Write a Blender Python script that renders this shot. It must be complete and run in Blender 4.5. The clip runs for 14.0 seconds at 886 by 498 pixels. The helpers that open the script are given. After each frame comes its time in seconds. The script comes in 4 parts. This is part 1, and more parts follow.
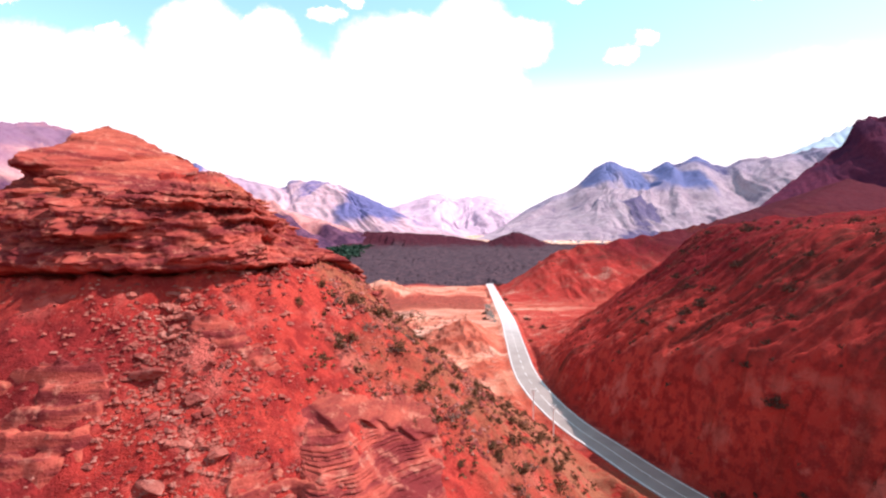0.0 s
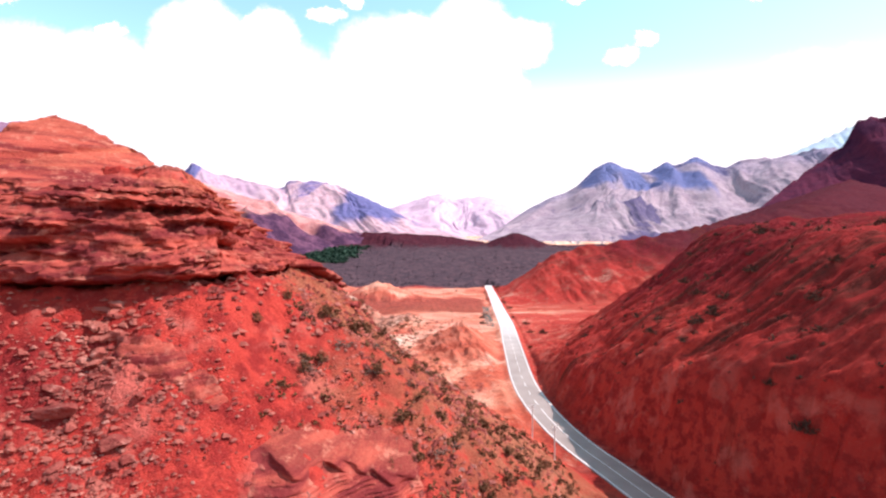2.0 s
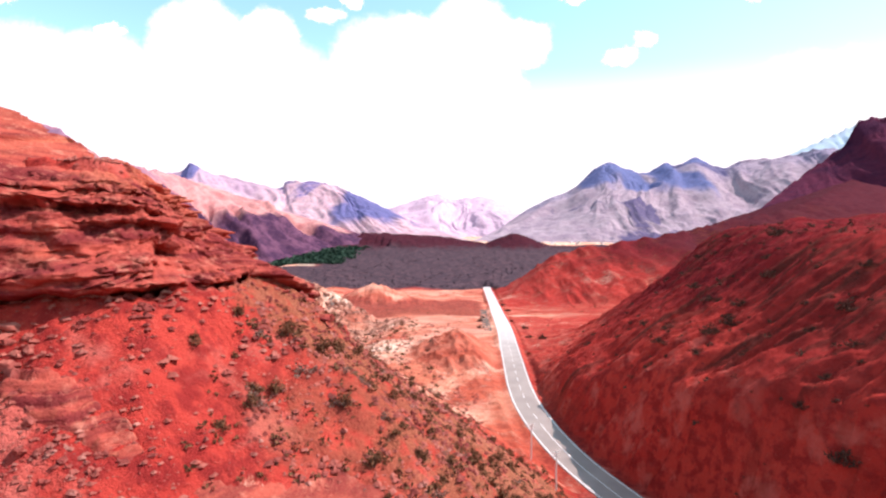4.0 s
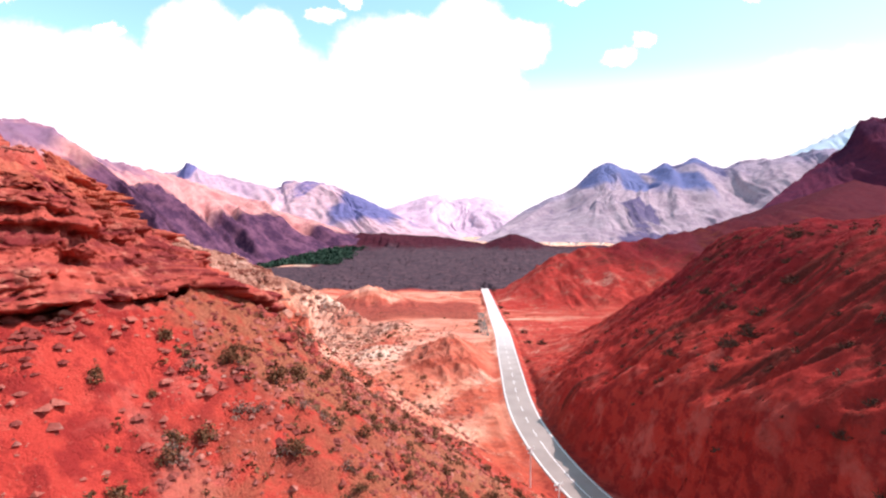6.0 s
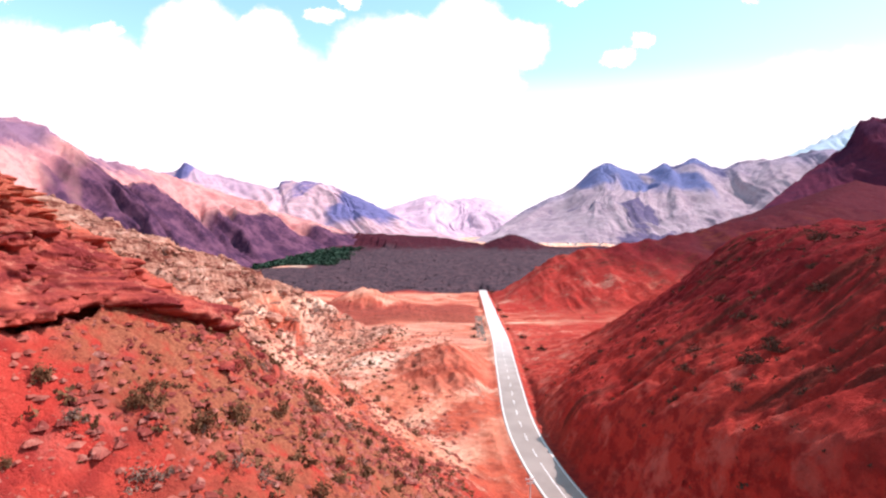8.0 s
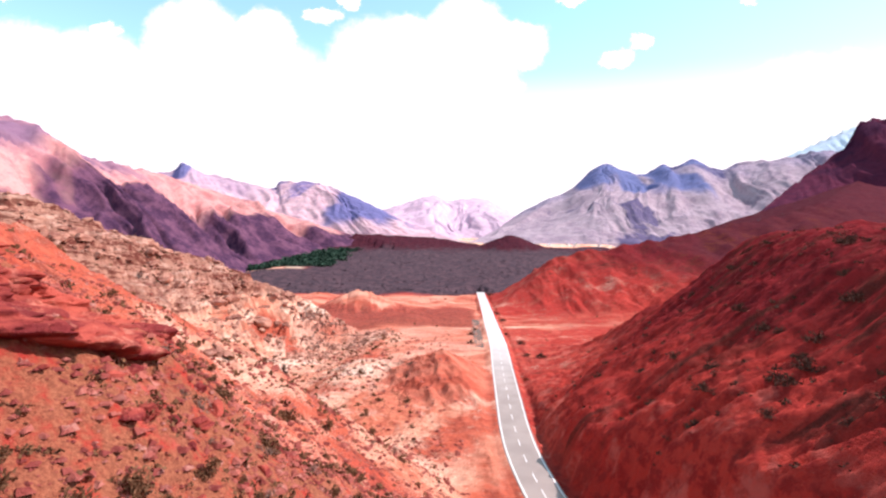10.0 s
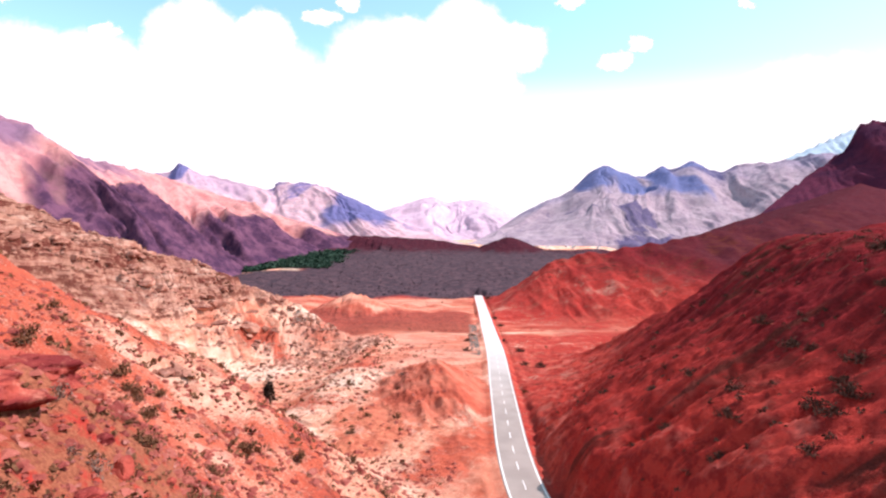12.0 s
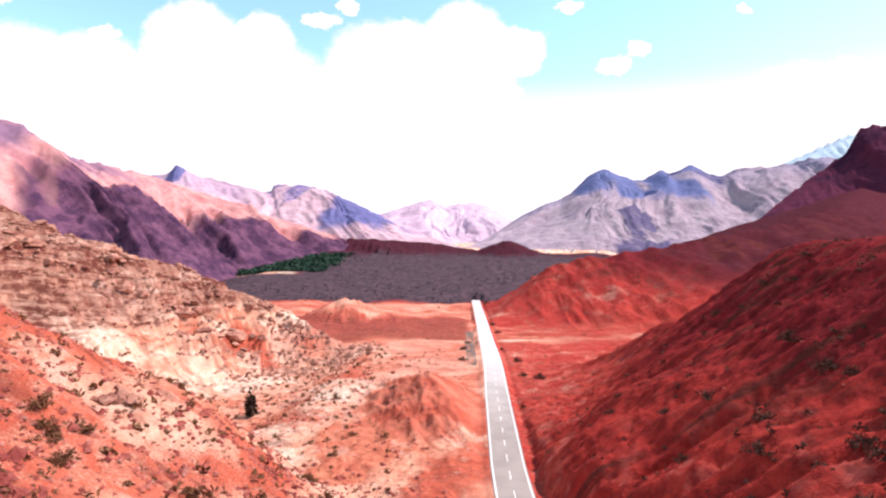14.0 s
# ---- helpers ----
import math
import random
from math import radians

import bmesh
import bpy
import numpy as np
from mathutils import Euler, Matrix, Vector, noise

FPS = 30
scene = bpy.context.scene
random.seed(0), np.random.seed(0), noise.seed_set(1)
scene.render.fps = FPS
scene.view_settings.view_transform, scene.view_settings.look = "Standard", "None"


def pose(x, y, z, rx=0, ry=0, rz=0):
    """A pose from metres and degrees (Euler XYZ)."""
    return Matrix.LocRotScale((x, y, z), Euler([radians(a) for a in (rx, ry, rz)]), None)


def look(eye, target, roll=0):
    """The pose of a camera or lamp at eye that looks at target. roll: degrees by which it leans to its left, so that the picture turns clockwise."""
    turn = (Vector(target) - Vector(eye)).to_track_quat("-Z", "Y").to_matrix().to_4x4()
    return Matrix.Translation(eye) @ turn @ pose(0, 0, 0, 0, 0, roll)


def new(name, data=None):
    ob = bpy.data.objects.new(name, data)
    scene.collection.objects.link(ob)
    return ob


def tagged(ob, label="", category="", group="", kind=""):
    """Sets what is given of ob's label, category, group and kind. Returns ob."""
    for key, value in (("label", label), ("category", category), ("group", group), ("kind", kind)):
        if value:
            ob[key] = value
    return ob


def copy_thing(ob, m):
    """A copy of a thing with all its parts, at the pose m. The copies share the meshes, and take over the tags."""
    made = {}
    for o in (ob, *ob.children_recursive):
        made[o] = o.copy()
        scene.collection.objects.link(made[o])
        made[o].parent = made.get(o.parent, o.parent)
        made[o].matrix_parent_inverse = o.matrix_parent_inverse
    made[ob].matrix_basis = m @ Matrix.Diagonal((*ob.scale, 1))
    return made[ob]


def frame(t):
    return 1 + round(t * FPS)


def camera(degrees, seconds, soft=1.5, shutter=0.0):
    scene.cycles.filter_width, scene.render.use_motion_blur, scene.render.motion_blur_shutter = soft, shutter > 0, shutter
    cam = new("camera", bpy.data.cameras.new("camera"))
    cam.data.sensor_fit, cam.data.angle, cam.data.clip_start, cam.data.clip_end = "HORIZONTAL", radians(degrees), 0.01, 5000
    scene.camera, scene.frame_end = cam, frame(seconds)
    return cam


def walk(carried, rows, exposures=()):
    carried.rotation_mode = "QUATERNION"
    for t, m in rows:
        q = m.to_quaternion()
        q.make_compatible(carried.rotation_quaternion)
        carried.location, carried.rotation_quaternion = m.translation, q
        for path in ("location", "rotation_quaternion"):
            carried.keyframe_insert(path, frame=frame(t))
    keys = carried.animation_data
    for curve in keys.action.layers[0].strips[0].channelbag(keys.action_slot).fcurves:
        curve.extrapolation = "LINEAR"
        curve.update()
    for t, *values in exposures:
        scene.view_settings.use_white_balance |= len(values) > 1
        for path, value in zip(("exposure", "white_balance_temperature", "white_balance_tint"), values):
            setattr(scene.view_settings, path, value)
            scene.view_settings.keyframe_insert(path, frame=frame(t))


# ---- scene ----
cam = camera(77.3, 14.0, soft=2.3)
# seconds, eye x y z, heading to the right, pitch, roll
ROWS = [
    (0.0, 0.889, 1.146, 46.388, 0.204, -2.231, 0.077),
    (0.5, 1.286, 3.548, 46.437, 0.217, -2.214, 0.094),
    (1.0, 1.693, 5.973, 46.486, 0.232, -2.197, 0.109),
    (1.5, 2.106, 8.420, 46.537, 0.248, -2.182, 0.122),
    (2.0, 2.524, 10.889, 46.589, 0.267, -2.168, 0.134),
    (2.5, 2.944, 13.378, 46.641, 0.287, -2.156, 0.146),
    (3.0, 3.366, 15.885, 46.694, 0.309, -2.145, 0.156),
    (3.5, 3.787, 18.410, 46.749, 0.332, -2.135, 0.166),
    (4.0, 4.206, 20.952, 46.804, 0.357, -2.127, 0.176),
    (6.5, 6.250, 33.864, 47.091, 0.500, -2.098, 0.230),
    (7.0, 6.645, 36.480, 47.151, 0.532, -2.091, 0.243),
    (7.5, 7.035, 39.103, 47.211, 0.564, -2.084, 0.258),
    (8.0, 7.421, 41.734, 47.272, 0.598, -2.075, 0.274),
    (10.5, 9.315, 54.952, 47.586, 0.776, -1.973, 0.390),
    (11.0, 9.696, 57.601, 47.650, 0.813, -1.936, 0.422),
    (11.5, 10.081, 60.248, 47.715, 0.850, -1.891, 0.457),
    (12.0, 10.472, 62.892, 47.780, 0.887, -1.837, 0.496),
    (12.5, 10.871, 65.534, 47.846, 0.925, -1.772, 0.538),
    (13.0, 11.282, 68.170, 47.912, 0.962, -1.696, 0.585),
    (13.5, 11.707, 70.801, 47.979, 1.000, -1.608, 0.636),
    (14.0, 12.149, 73.424, 48.046, 1.037, -1.506, 0.692),
]


def heading(x, y, z, yaw, pitch, roll):
    a, p = radians(yaw), radians(pitch)
    return look((x, y, z), (x + math.sin(a) * math.cos(p), y + math.cos(a) * math.cos(p), z + math.sin(p)), roll)


walk(cam, [(t, heading(*r)) for t, *r in ROWS], exposures=((0.0, 0.32, 6500.0, 25.0), (14.0, 0.25, 6500.0, 25.0)))


# ---- world and sun ----
SUN_DIR = Vector((0.68, 0.09, 0.79)).normalized()

sun = new("sun", bpy.data.lights.new("sun", "SUN"))
sun.data.energy, sun.data.angle, sun.data.color = 5.0, radians(0.6), (1.0, 0.95, 0.88)
sun.matrix_world = look(SUN_DIR * 100, (0, 0, 0))


class Nodes:
    """Short hand for building node trees."""

    def __init__(self, tree):
        self.t = tree
        tree.nodes.clear()

    def n(self, kind, **sets):
        node = self.t.nodes.new(kind)
        for k, v in sets.items():
            if k == "operation":
                node.operation = v
            elif k == "data_type":
                node.data_type = v
            elif k == "blend_type":
                node.blend_type = v
            elif k == "noise_dimensions":
                node.noise_dimensions = v
            elif k == "feature":
                node.feature = v
        return node

    def link(self, a, b):
        self.t.links.new(a, b)

    def put(self, socket, value):
        if hasattr(value, "is_linked") or isinstance(value, bpy.types.NodeSocket):
            self.link(value, socket)
        else:
            socket.default_value = value

    def math(self, op, a, b=0.0, clamp=False):
        m = self.n("ShaderNodeMath", operation=op)
        m.use_clamp = clamp
        self.put(m.inputs[0], a)
        self.put(m.inputs[1], b)
        return m.outputs[0]

    def vec(self, op, a, b=(0, 0, 0)):
        m = self.n("ShaderNodeVectorMath", operation=op)
        self.put(m.inputs[0], a)
        self.put(m.inputs[1], b)
        return m.outputs["Value"] if op in ("LENGTH", "DOT_PRODUCT", "DISTANCE") else m.outputs[0]

    def step(self, x, lo, hi, a=0.0, b=1.0):
        m = self.n("ShaderNodeMapRange")
        m.interpolation_type = "SMOOTHSTEP"
        for i, v in enumerate((x, lo, hi, a, b)):
            self.put(m.inputs[i], v)
        return m.outputs[0]

    def noise(self, vector, scale, detail=4.0, rough=0.55, distort=0.0):
        m = self.n("ShaderNodeTexNoise")
        self.put(m.inputs["Vector"], vector)
        m.inputs["Scale"].default_value = scale
        m.inputs["Detail"].default_value = detail
        m.inputs["Roughness"].default_value = rough
        m.inputs["Distortion"].default_value = distort
        return m.outputs

    def mix(self, f, a, b, blend="MIX"):
        m = self.n("ShaderNodeMix", data_type="RGBA", blend_type=blend)
        self.put(m.inputs[0], f)
        self.put(m.inputs[6], a)
        self.put(m.inputs[7], b)
        return m.outputs[2]


def rgb(r, g, b):
    return (r, g, b, 1.0)


world = bpy.data.worlds.new("sky")
scene.world = world
world.use_nodes = True
W = Nodes(world.node_tree)
sky = W.n("ShaderNodeTexSky")
sky.sky_type = "NISHITA"
sky.sun_disc = False
sky.sun_elevation = math.asin(SUN_DIR.z)
sky.sun_rotation = math.atan2(SUN_DIR.x, SUN_DIR.y)
sky.altitude, sky.dust_density, sky.air_density, sky.ozone_density = 1800.0, 1.0, 1.0, 1.0
coord = W.n("ShaderNodeTexCoord").outputs["Generated"]
sep = W.n("ShaderNodeSeparateXYZ")
W.link(coord, sep.inputs[0])
ahead = W.math("MAXIMUM", sep.outputs["Y"], 0.05)
comb = W.n("ShaderNodeCombineXYZ")
W.link(W.math("DIVIDE", sep.outputs["X"], ahead), comb.inputs[0])
W.link(W.math("DIVIDE", sep.outputs["Z"], ahead), comb.inputs[1])
flat = comb.outputs[0]
wob = W.vec("MULTIPLY", W.vec("SUBTRACT", W.noise(flat, 14.0, 8.0, 0.68)["Color"], (0.5, 0.5, 0.5)), (0.075, 0.065, 0.0))
puff = W.vec("ADD", flat, wob)
# cumulus: centre and half-size on the plane ahead (right, up)
CLOUDS = [(-0.750, 0.245, 0.122, 0.120), (-0.617, 0.255, 0.107, 0.097), (-0.587, 0.354, 0.022, 0.016), (-0.434, 0.317, 0.090, 0.090),
          (-0.311, 0.327, 0.059, 0.063), (-0.383, 0.220, 0.235, 0.122), (-0.087, 0.281, 0.117, 0.097), (0.051, 0.332, 0.087, 0.078),
          (0.143, 0.334, 0.059, 0.043), (-0.061, 0.317, 0.071, 0.063), (-0.178, 0.209, 0.184, 0.097), (0.077, 0.260, 0.071, 0.071),
          (-0.204, 0.375, 0.032, 0.017), (-0.156, 0.399, 0.018, 0.017), (0.322, 0.309, 0.030, 0.021), (0.365, 0.336, 0.026, 0.014),
          (0.238, 0.411, 0.027, 0.010), (-0.770, 0.409, 0.027, 0.009), (0.556, 0.411, 0.013, 0.006), (0.740, 0.187, 0.267, 0.133),
          (0.434, 0.189, 0.128, 0.051)]
cover = 0.0
for cx, cy, rx, ry in CLOUDS:
    d = W.vec("LENGTH", W.vec("MULTIPLY", W.vec("SUBTRACT", puff, (cx, cy, 0)), (1 / rx, 1 / ry, 0)))
    cover = W.math("MAXIMUM", cover, W.step(d, 1.14, 0.86))
haze = W.step(sep.outputs["Z"], 0.275, 0.185)
# scattered cloud over the rest of the sky
rest = W.math("MULTIPLY", W.step(W.noise(coord, 2.2, 6.0, 0.6)["Fac"], 0.55, 0.68), W.step(sep.outputs["Y"], 0.35, 0.1))
white = W.math("MAXIMUM", W.math("MAXIMUM", cover, haze), rest)
blue = W.mix(1.0, sky.outputs[0], rgb(2.0, 2.5, 1.75), "MULTIPLY")
bg_sky, bg_cloud = W.n("ShaderNodeBackground"), W.n("ShaderNodeBackground")
W.link(blue, bg_sky.inputs[0])
bg_sky.inputs[1].default_value = 0.138
bg_cloud.inputs[0].default_value = rgb(1.0, 0.99, 0.985)
bg_cloud.inputs[1].default_value = 1.05
both = W.n("ShaderNodeMixShader")
W.link(white, both.inputs[0])
W.link(bg_sky.outputs[0], both.inputs[1])
W.link(bg_cloud.outputs[0], both.inputs[2])
W.link(both.outputs[0], W.n("ShaderNodeOutputWorld").inputs[0])


# ---- number helpers ----
PERM = np.random.RandomState(7).permutation(512)
GRAD = np.random.RandomState(8).uniform(-1, 1, (512, 2))


def perlin(x, y):
    xi, yi = np.floor(x).astype(int), np.floor(y).astype(int)
    xf, yf = x - xi, y - yi
    u, v = xf * xf * xf * (xf * (xf * 6 - 15) + 10), yf * yf * yf * (yf * (yf * 6 - 15) + 10)

    def g(ix, iy, fx, fy):
        k = PERM[(PERM[ix & 511] + iy) & 511]
        return GRAD[k, 0] * fx + GRAD[k, 1] * fy

    a, b = g(xi, yi, xf, yf), g(xi + 1, yi, xf - 1, yf)
    c, d = g(xi, yi + 1, xf, yf - 1), g(xi + 1, yi + 1, xf - 1, yf - 1)
    return 1.8 * ((a + (b - a) * u) * (1 - v) + (c + (d - c) * u) * v)


def fbm(x, y, octaves=4, gain=0.5):
    total, amp = 0.0, 1.0
    for k in range(octaves):
        total = total + amp * perlin(x * 2 ** k + 17.3 * k, y * 2 ** k - 9.1 * k)
        amp *= gain
    return total


def ridged(x, y, octaves=4, gain=0.5):
    total, amp = 0.0, 1.0
    for k in range(octaves):
        total = total + amp * (1 - 1.6 * np.abs(perlin(x * 2 ** k + 31.7 * k, y * 2 ** k + 5.3 * k)))
        amp *= gain
    return total


def smooth(x, lo, hi):
    t = np.clip((x - lo) / (hi - lo), 0, 1)
    return t * t * (3 - 2 * t)


def smax(a, b, k):
    """Maximum with a rounded seam of width k."""
    h = np.clip(0.5 + 0.5 * (a - b) / k, 0, 1)
    return b + (a - b) * h + k * h * (1 - h)


def along(x, y, pts):
    """Distance to a polyline in plan, its height at the nearest point, and the side (right of it is positive)."""
    best = np.full(np.shape(x), 1e9)
    z, side = np.zeros(np.shape(x)), np.zeros(np.shape(x))
    for (ax, ay, az), (bx, by, bz) in zip(pts, pts[1:]):
        lx, ly = bx - ax, by - ay
        t = np.clip(((x - ax) * lx + (y - ay) * ly) / (lx * lx + ly * ly), 0, 1)
        d = np.hypot(x - ax - t * lx, y - ay - t * ly)
        near = d < best
        best = np.where(near, d, best)
        z = np.where(near, az + t * (bz - az), z)
        side = np.where(near, np.sign((x - ax) * ly - (y - ay) * lx), side)
    return best, z, side


# ---- the road's line ----
ROAD_KNOTS = [(96, -80, 2.0), (72, 10, 1.6), (57, 52, 1.3), (47, 80, 1.0), (40, 99, 0.8), (35.8, 113, 0.7), (31.6, 128, 0.6), (28.9, 145, 0.5),
              (27.7, 165, 0.3), (28.2, 184, -0.1), (29.5, 203, -0.4), (32.4, 242, -1.1), (36.6, 295, -2.9), (40.4, 360, -6.0),
              (46.6, 469, -10.3), (51.5, 565, -13.2), (54, 605, -15.0), (57, 650, -21.5), (62, 710, -31.0)]


def spline(knots, per):
    p = [Vector(k) for k in knots]
    p = [2 * p[0] - p[1]] + p + [2 * p[-1] - p[-2]]
    out = []
    for i in range(1, len(p) - 2):
        for k in range(per):
            t = k / per
            out.append(0.5 * ((2 * p[i]) + (p[i + 1] - p[i - 1]) * t + (2 * p[i - 1] - 5 * p[i] + 4 * p[i + 1] - p[i + 2]) * t * t
                              + (3 * p[i] - p[i - 1] - 3 * p[i + 1] + p[i + 2]) * t ** 3))
    return out + [p[-2]]


ROAD = spline(ROAD_KNOTS, 16)
ROAD_COARSE = [tuple(p) for p in ROAD[::4]]


# ---- the lie of the land ----
def bluff_reach(x, y):
    """Distance from the crest of the near bluff, and how far the point lies on its craggy front."""
    r, z, _ = along(x, y, [(-56, 93, 0), (-36, 86, 1)])
    a = np.arctan2(y - 86, x + 36)
    front = np.where(z < 1, smooth(y - 93 + 0.35 * (x + 56), 6, -4), smooth(a, -0.1, -1.2) * (a < 1.6))
    return r, front, z


def land(x, y):
    zr = np.interp(y, [-80, 60, 150, 240, 300, 400, 580, 760], [2, 1.2, 0.4, -1.2, -3.4, -8.5, -14.5, -24])
    big = fbm(x / 60, y / 60, 4)
    base = zr - 0.6 - 8.0 * smooth(-x, 16, 42) * smooth(y, 195, 235) * smooth(y, 420, 320) + 1.0 * big + np.where(y > 300, 2.5 * fbm(x / 40 + 5, y / 30, 3), 0) * smooth(y, 300, 420)
    # near bluff and its scree
    r, front, k = bluff_reach(x, y)
    rr = np.sqrt(r * r + 36)
    cone = (57.0 + 6.8 * front) - (0.80 + 0.08 * front) * rr + 1.5 * fbm(x / 22, y / 22, 4) + 0.8 * (ridged(x / 11 + y / 30, y / 14, 3) - 0.7)
    cone = np.minimum(cone, 59.7 - 5.4 * k - 0.12 * r)
    a = np.arctan2(y - 86, x + 36)
    rim = np.interp(a, [-2.6, -1.0, 0.0, 0.6, 0.8], [26.0, 25.6, 18.0, 24.5, 26.0])
    bench = np.interp(a, [-0.6, 0.0, 0.6], [40.4, 38.6, 35.4])
    cone = cone - np.maximum(cone - bench, 0) * smooth(r, rim, rim - 1.2) * smooth(r, 8, 11) * smooth(a, -3.0, -2.6) * smooth(a, 0.82, 0.62)
    cone = cone - np.minimum(2.2 * np.maximum(-57.5 - x, 0), 10) * smooth(y, 125, 105)
    cone = cone - 2.4 * smooth(x, -15, -5) * smooth(y, 70, 92)
    d, z, s = along(x, y, [(-50, 96, 50), (-61, 146, 47), (-84, 190, 24), (-105, 235, 8)])
    cone = smax(cone, z - (0.62 + np.clip(0.004 * (y - 145), 0, 0.3)) * d + 1.8 * fbm(x / 18, y / 18, 4), 4)
    h = smax(cone, base, 3)
    # pale spur further on
    d, z, s = along(x, y, [(-196, 258, 62), (-157, 268, 62), (-131, 294, 47), (-98, 334, 29), (-64, 346, 12), (-38, 340, -3), (-14, 335, -11)])
    spur = z - np.where(s > 0, 0.86, 0.6) * d + 2.2 * ridged(x / 26, y / 26, 4) * smooth(d, 0, 20) + 1.2 * fbm(x / 9, y / 9, 3)
    t = (spur + 0.22 * x + 2.0 * fbm(x / 30, y / 30, 2)) / 5.2
    spur = spur + 6.5 * (smooth(t - np.floor(t), 0.42, 0.75) - (t - np.floor(t))) * smooth(fbm(x / 20 + 8, y / 20, 3), -0.4, 0.2)
    h = smax(spur, h, 8)
    # hillside across the road
    hx, hy = np.clip(x, 30, 105) - 60, np.clip(y, 95, 240) - 150
    hill = 26.0 + 0.70 * (x - 60) - 0.142 * (np.maximum(y, 112) - 150) + 0.0037 * hx * hx - 0.0010 * hx * hy - 0.00074 * hy * hy
    q1 = (x - 69) * -0.627 + (y - 203) * 0.78
    q2 = (x - 98) * 0.92 + (y - 213) * 0.39
    fall = (y * 0.97 + x * 0.24)
    rills = ridged(fall / 13 + 0.4 * big, x / 60, 3)
    hill = hill - 0.13 * np.maximum(q1, 0) - 1.1 * np.maximum(q2, 0) - 1.6 + 1.7 * (rills - 0.8) + 1.2 * (ridged(fall / 4.6 + big, x / 42, 3) - 0.8) + 1.9 * fbm(x / 25 + 3, y / 25, 4)
    hill = -smax(-hill, -(46.5 + 0.10 * (x - 88) + 1.2 * fbm(x / 14, y / 14, 3)), 6)
    h = smax(hill, h, 3 + 8 * smooth(y, 190, 250))
    # second red hill, past the wash
    d, z, s = along(x, y, [(56, 620, -22), (72, 580, -11), (94, 552, 6), (118, 530, 23), (150, 525, 30), (220, 520, 41), (330, 560, 61), (430, 640, 79), (530, 760, 95), (700, 950, 128)])
    h = smax(z - 0.34 * d + (3.2 * ridged(x / 34, y / 60, 4) + 1.8 * ridged(x / 13 + y / 60, y / 55 - x / 90, 3) - 1.0) * smooth(x, 60, 110) + 1.2 * fbm(x / 14, y / 14, 3) - 1.5, h, 6)
    # mound beside the road
    d = np.hypot((x - 11.5 + 0.12 * (y - 228)) / 1.15, (y - 228) / 2.1)
    h = smax(7.0 - 0.62 * d + 1.5 * ridged(x / 6 + y / 30, y / 14, 3), h, 2.0)
    d = np.hypot((x + 46) / 1.3, y - 455)
    h = smax(1.5 - 0.55 * d + 2.4 * ridged(x / 12, y / 14, 3), h, 3)
    # scrub plateau and its low hills
    far = smooth(y, 590, 740) * smooth(x - 0.3 * (y - 590), 300, 170)
    table = np.interp(y, [600, 740, 900, 1150, 1350, 1700, 2600, 5200], [-22, -22, -18, -9, 6, -5, -2, -10]) + 4 * fbm(x / 150, y / 150, 4)
    edge = smooth(x, -360, -230)
    river = -30 + 2 * fbm(x / 90, y / 90, 3)
    table = np.where(y < 1500, river + (table - river) * edge, table)
    h = h * (1 - far) + np.maximum(table, h - 60 * far) * far
    d, z, s = along(x, y, [(-250, 1200, -30), (-225, 1377, 10), (-190, 1427, 33), (-83, 1475, 30), (32, 1473, 21), (132, 1471, 5), (322, 1367, -14)])
    h = smax(z - 0.16 * d + 3 * ridged(x / 60, y / 60, 3), h, 6)
    d = np.hypot(x - 187, y - 1370)
    h = smax(37 - 0.40 * d + 2 * ridged(x / 25, y / 25, 3), h, 4)
    return h


def ground_height(x, y):
    x, y = np.asarray(x, float), np.asarray(y, float)
    h = land(x, y)
    # grit
    near = smooth(y, 420, 200)
    h = h + near * (0.55 * fbm(x / 5, y / 5, 4, 0.55) + 0.22 * ridged(x / 2.1, y / 2.1, 2))
    d, z, s = along(x, y, ROAD_COARSE)
    rough = fbm(x / 6, y / 6, 3)
    flute = ridged(y / 5.5 + 0.25 * rough, x / 14, 3)
    bank = np.where(s > 0, 2.2 + 2.2 * smooth(y, 130, 105), 0.75) * np.maximum(d - np.where(s > 0, 6.0, 6.5) - 0.5 * rough - np.where(s > 0, 1.0 * (1 - flute), 0), 0)
    cap = z - 0.35 + bank + 60 * smooth(d, 20, 34)
    h = np.where(s > 0, -smax(-h, -cap, 3.5), np.minimum(h, cap))
    w = smooth(d, 4.4, 6.5)
    verge = z - 0.10 - 0.30 * smooth(d, 4.2, 5.2)
    return verge * (1 - w) + h * w


def axis(lo, fine_lo, fine_hi, hi, step, grow_lo, grow_hi, turn, grow_far):
    mid = list(np.arange(fine_lo, fine_hi, step))
    a, s, left = fine_lo, step, []
    while a > lo:
        s *= grow_lo
        a -= s
        left.append(a)
    b, s, right = mid[-1], step, []
    while b < hi:
        s *= grow_hi if b < turn else grow_far
        b += s
        right.append(b)
    return np.array(left[::-1] + mid + right)


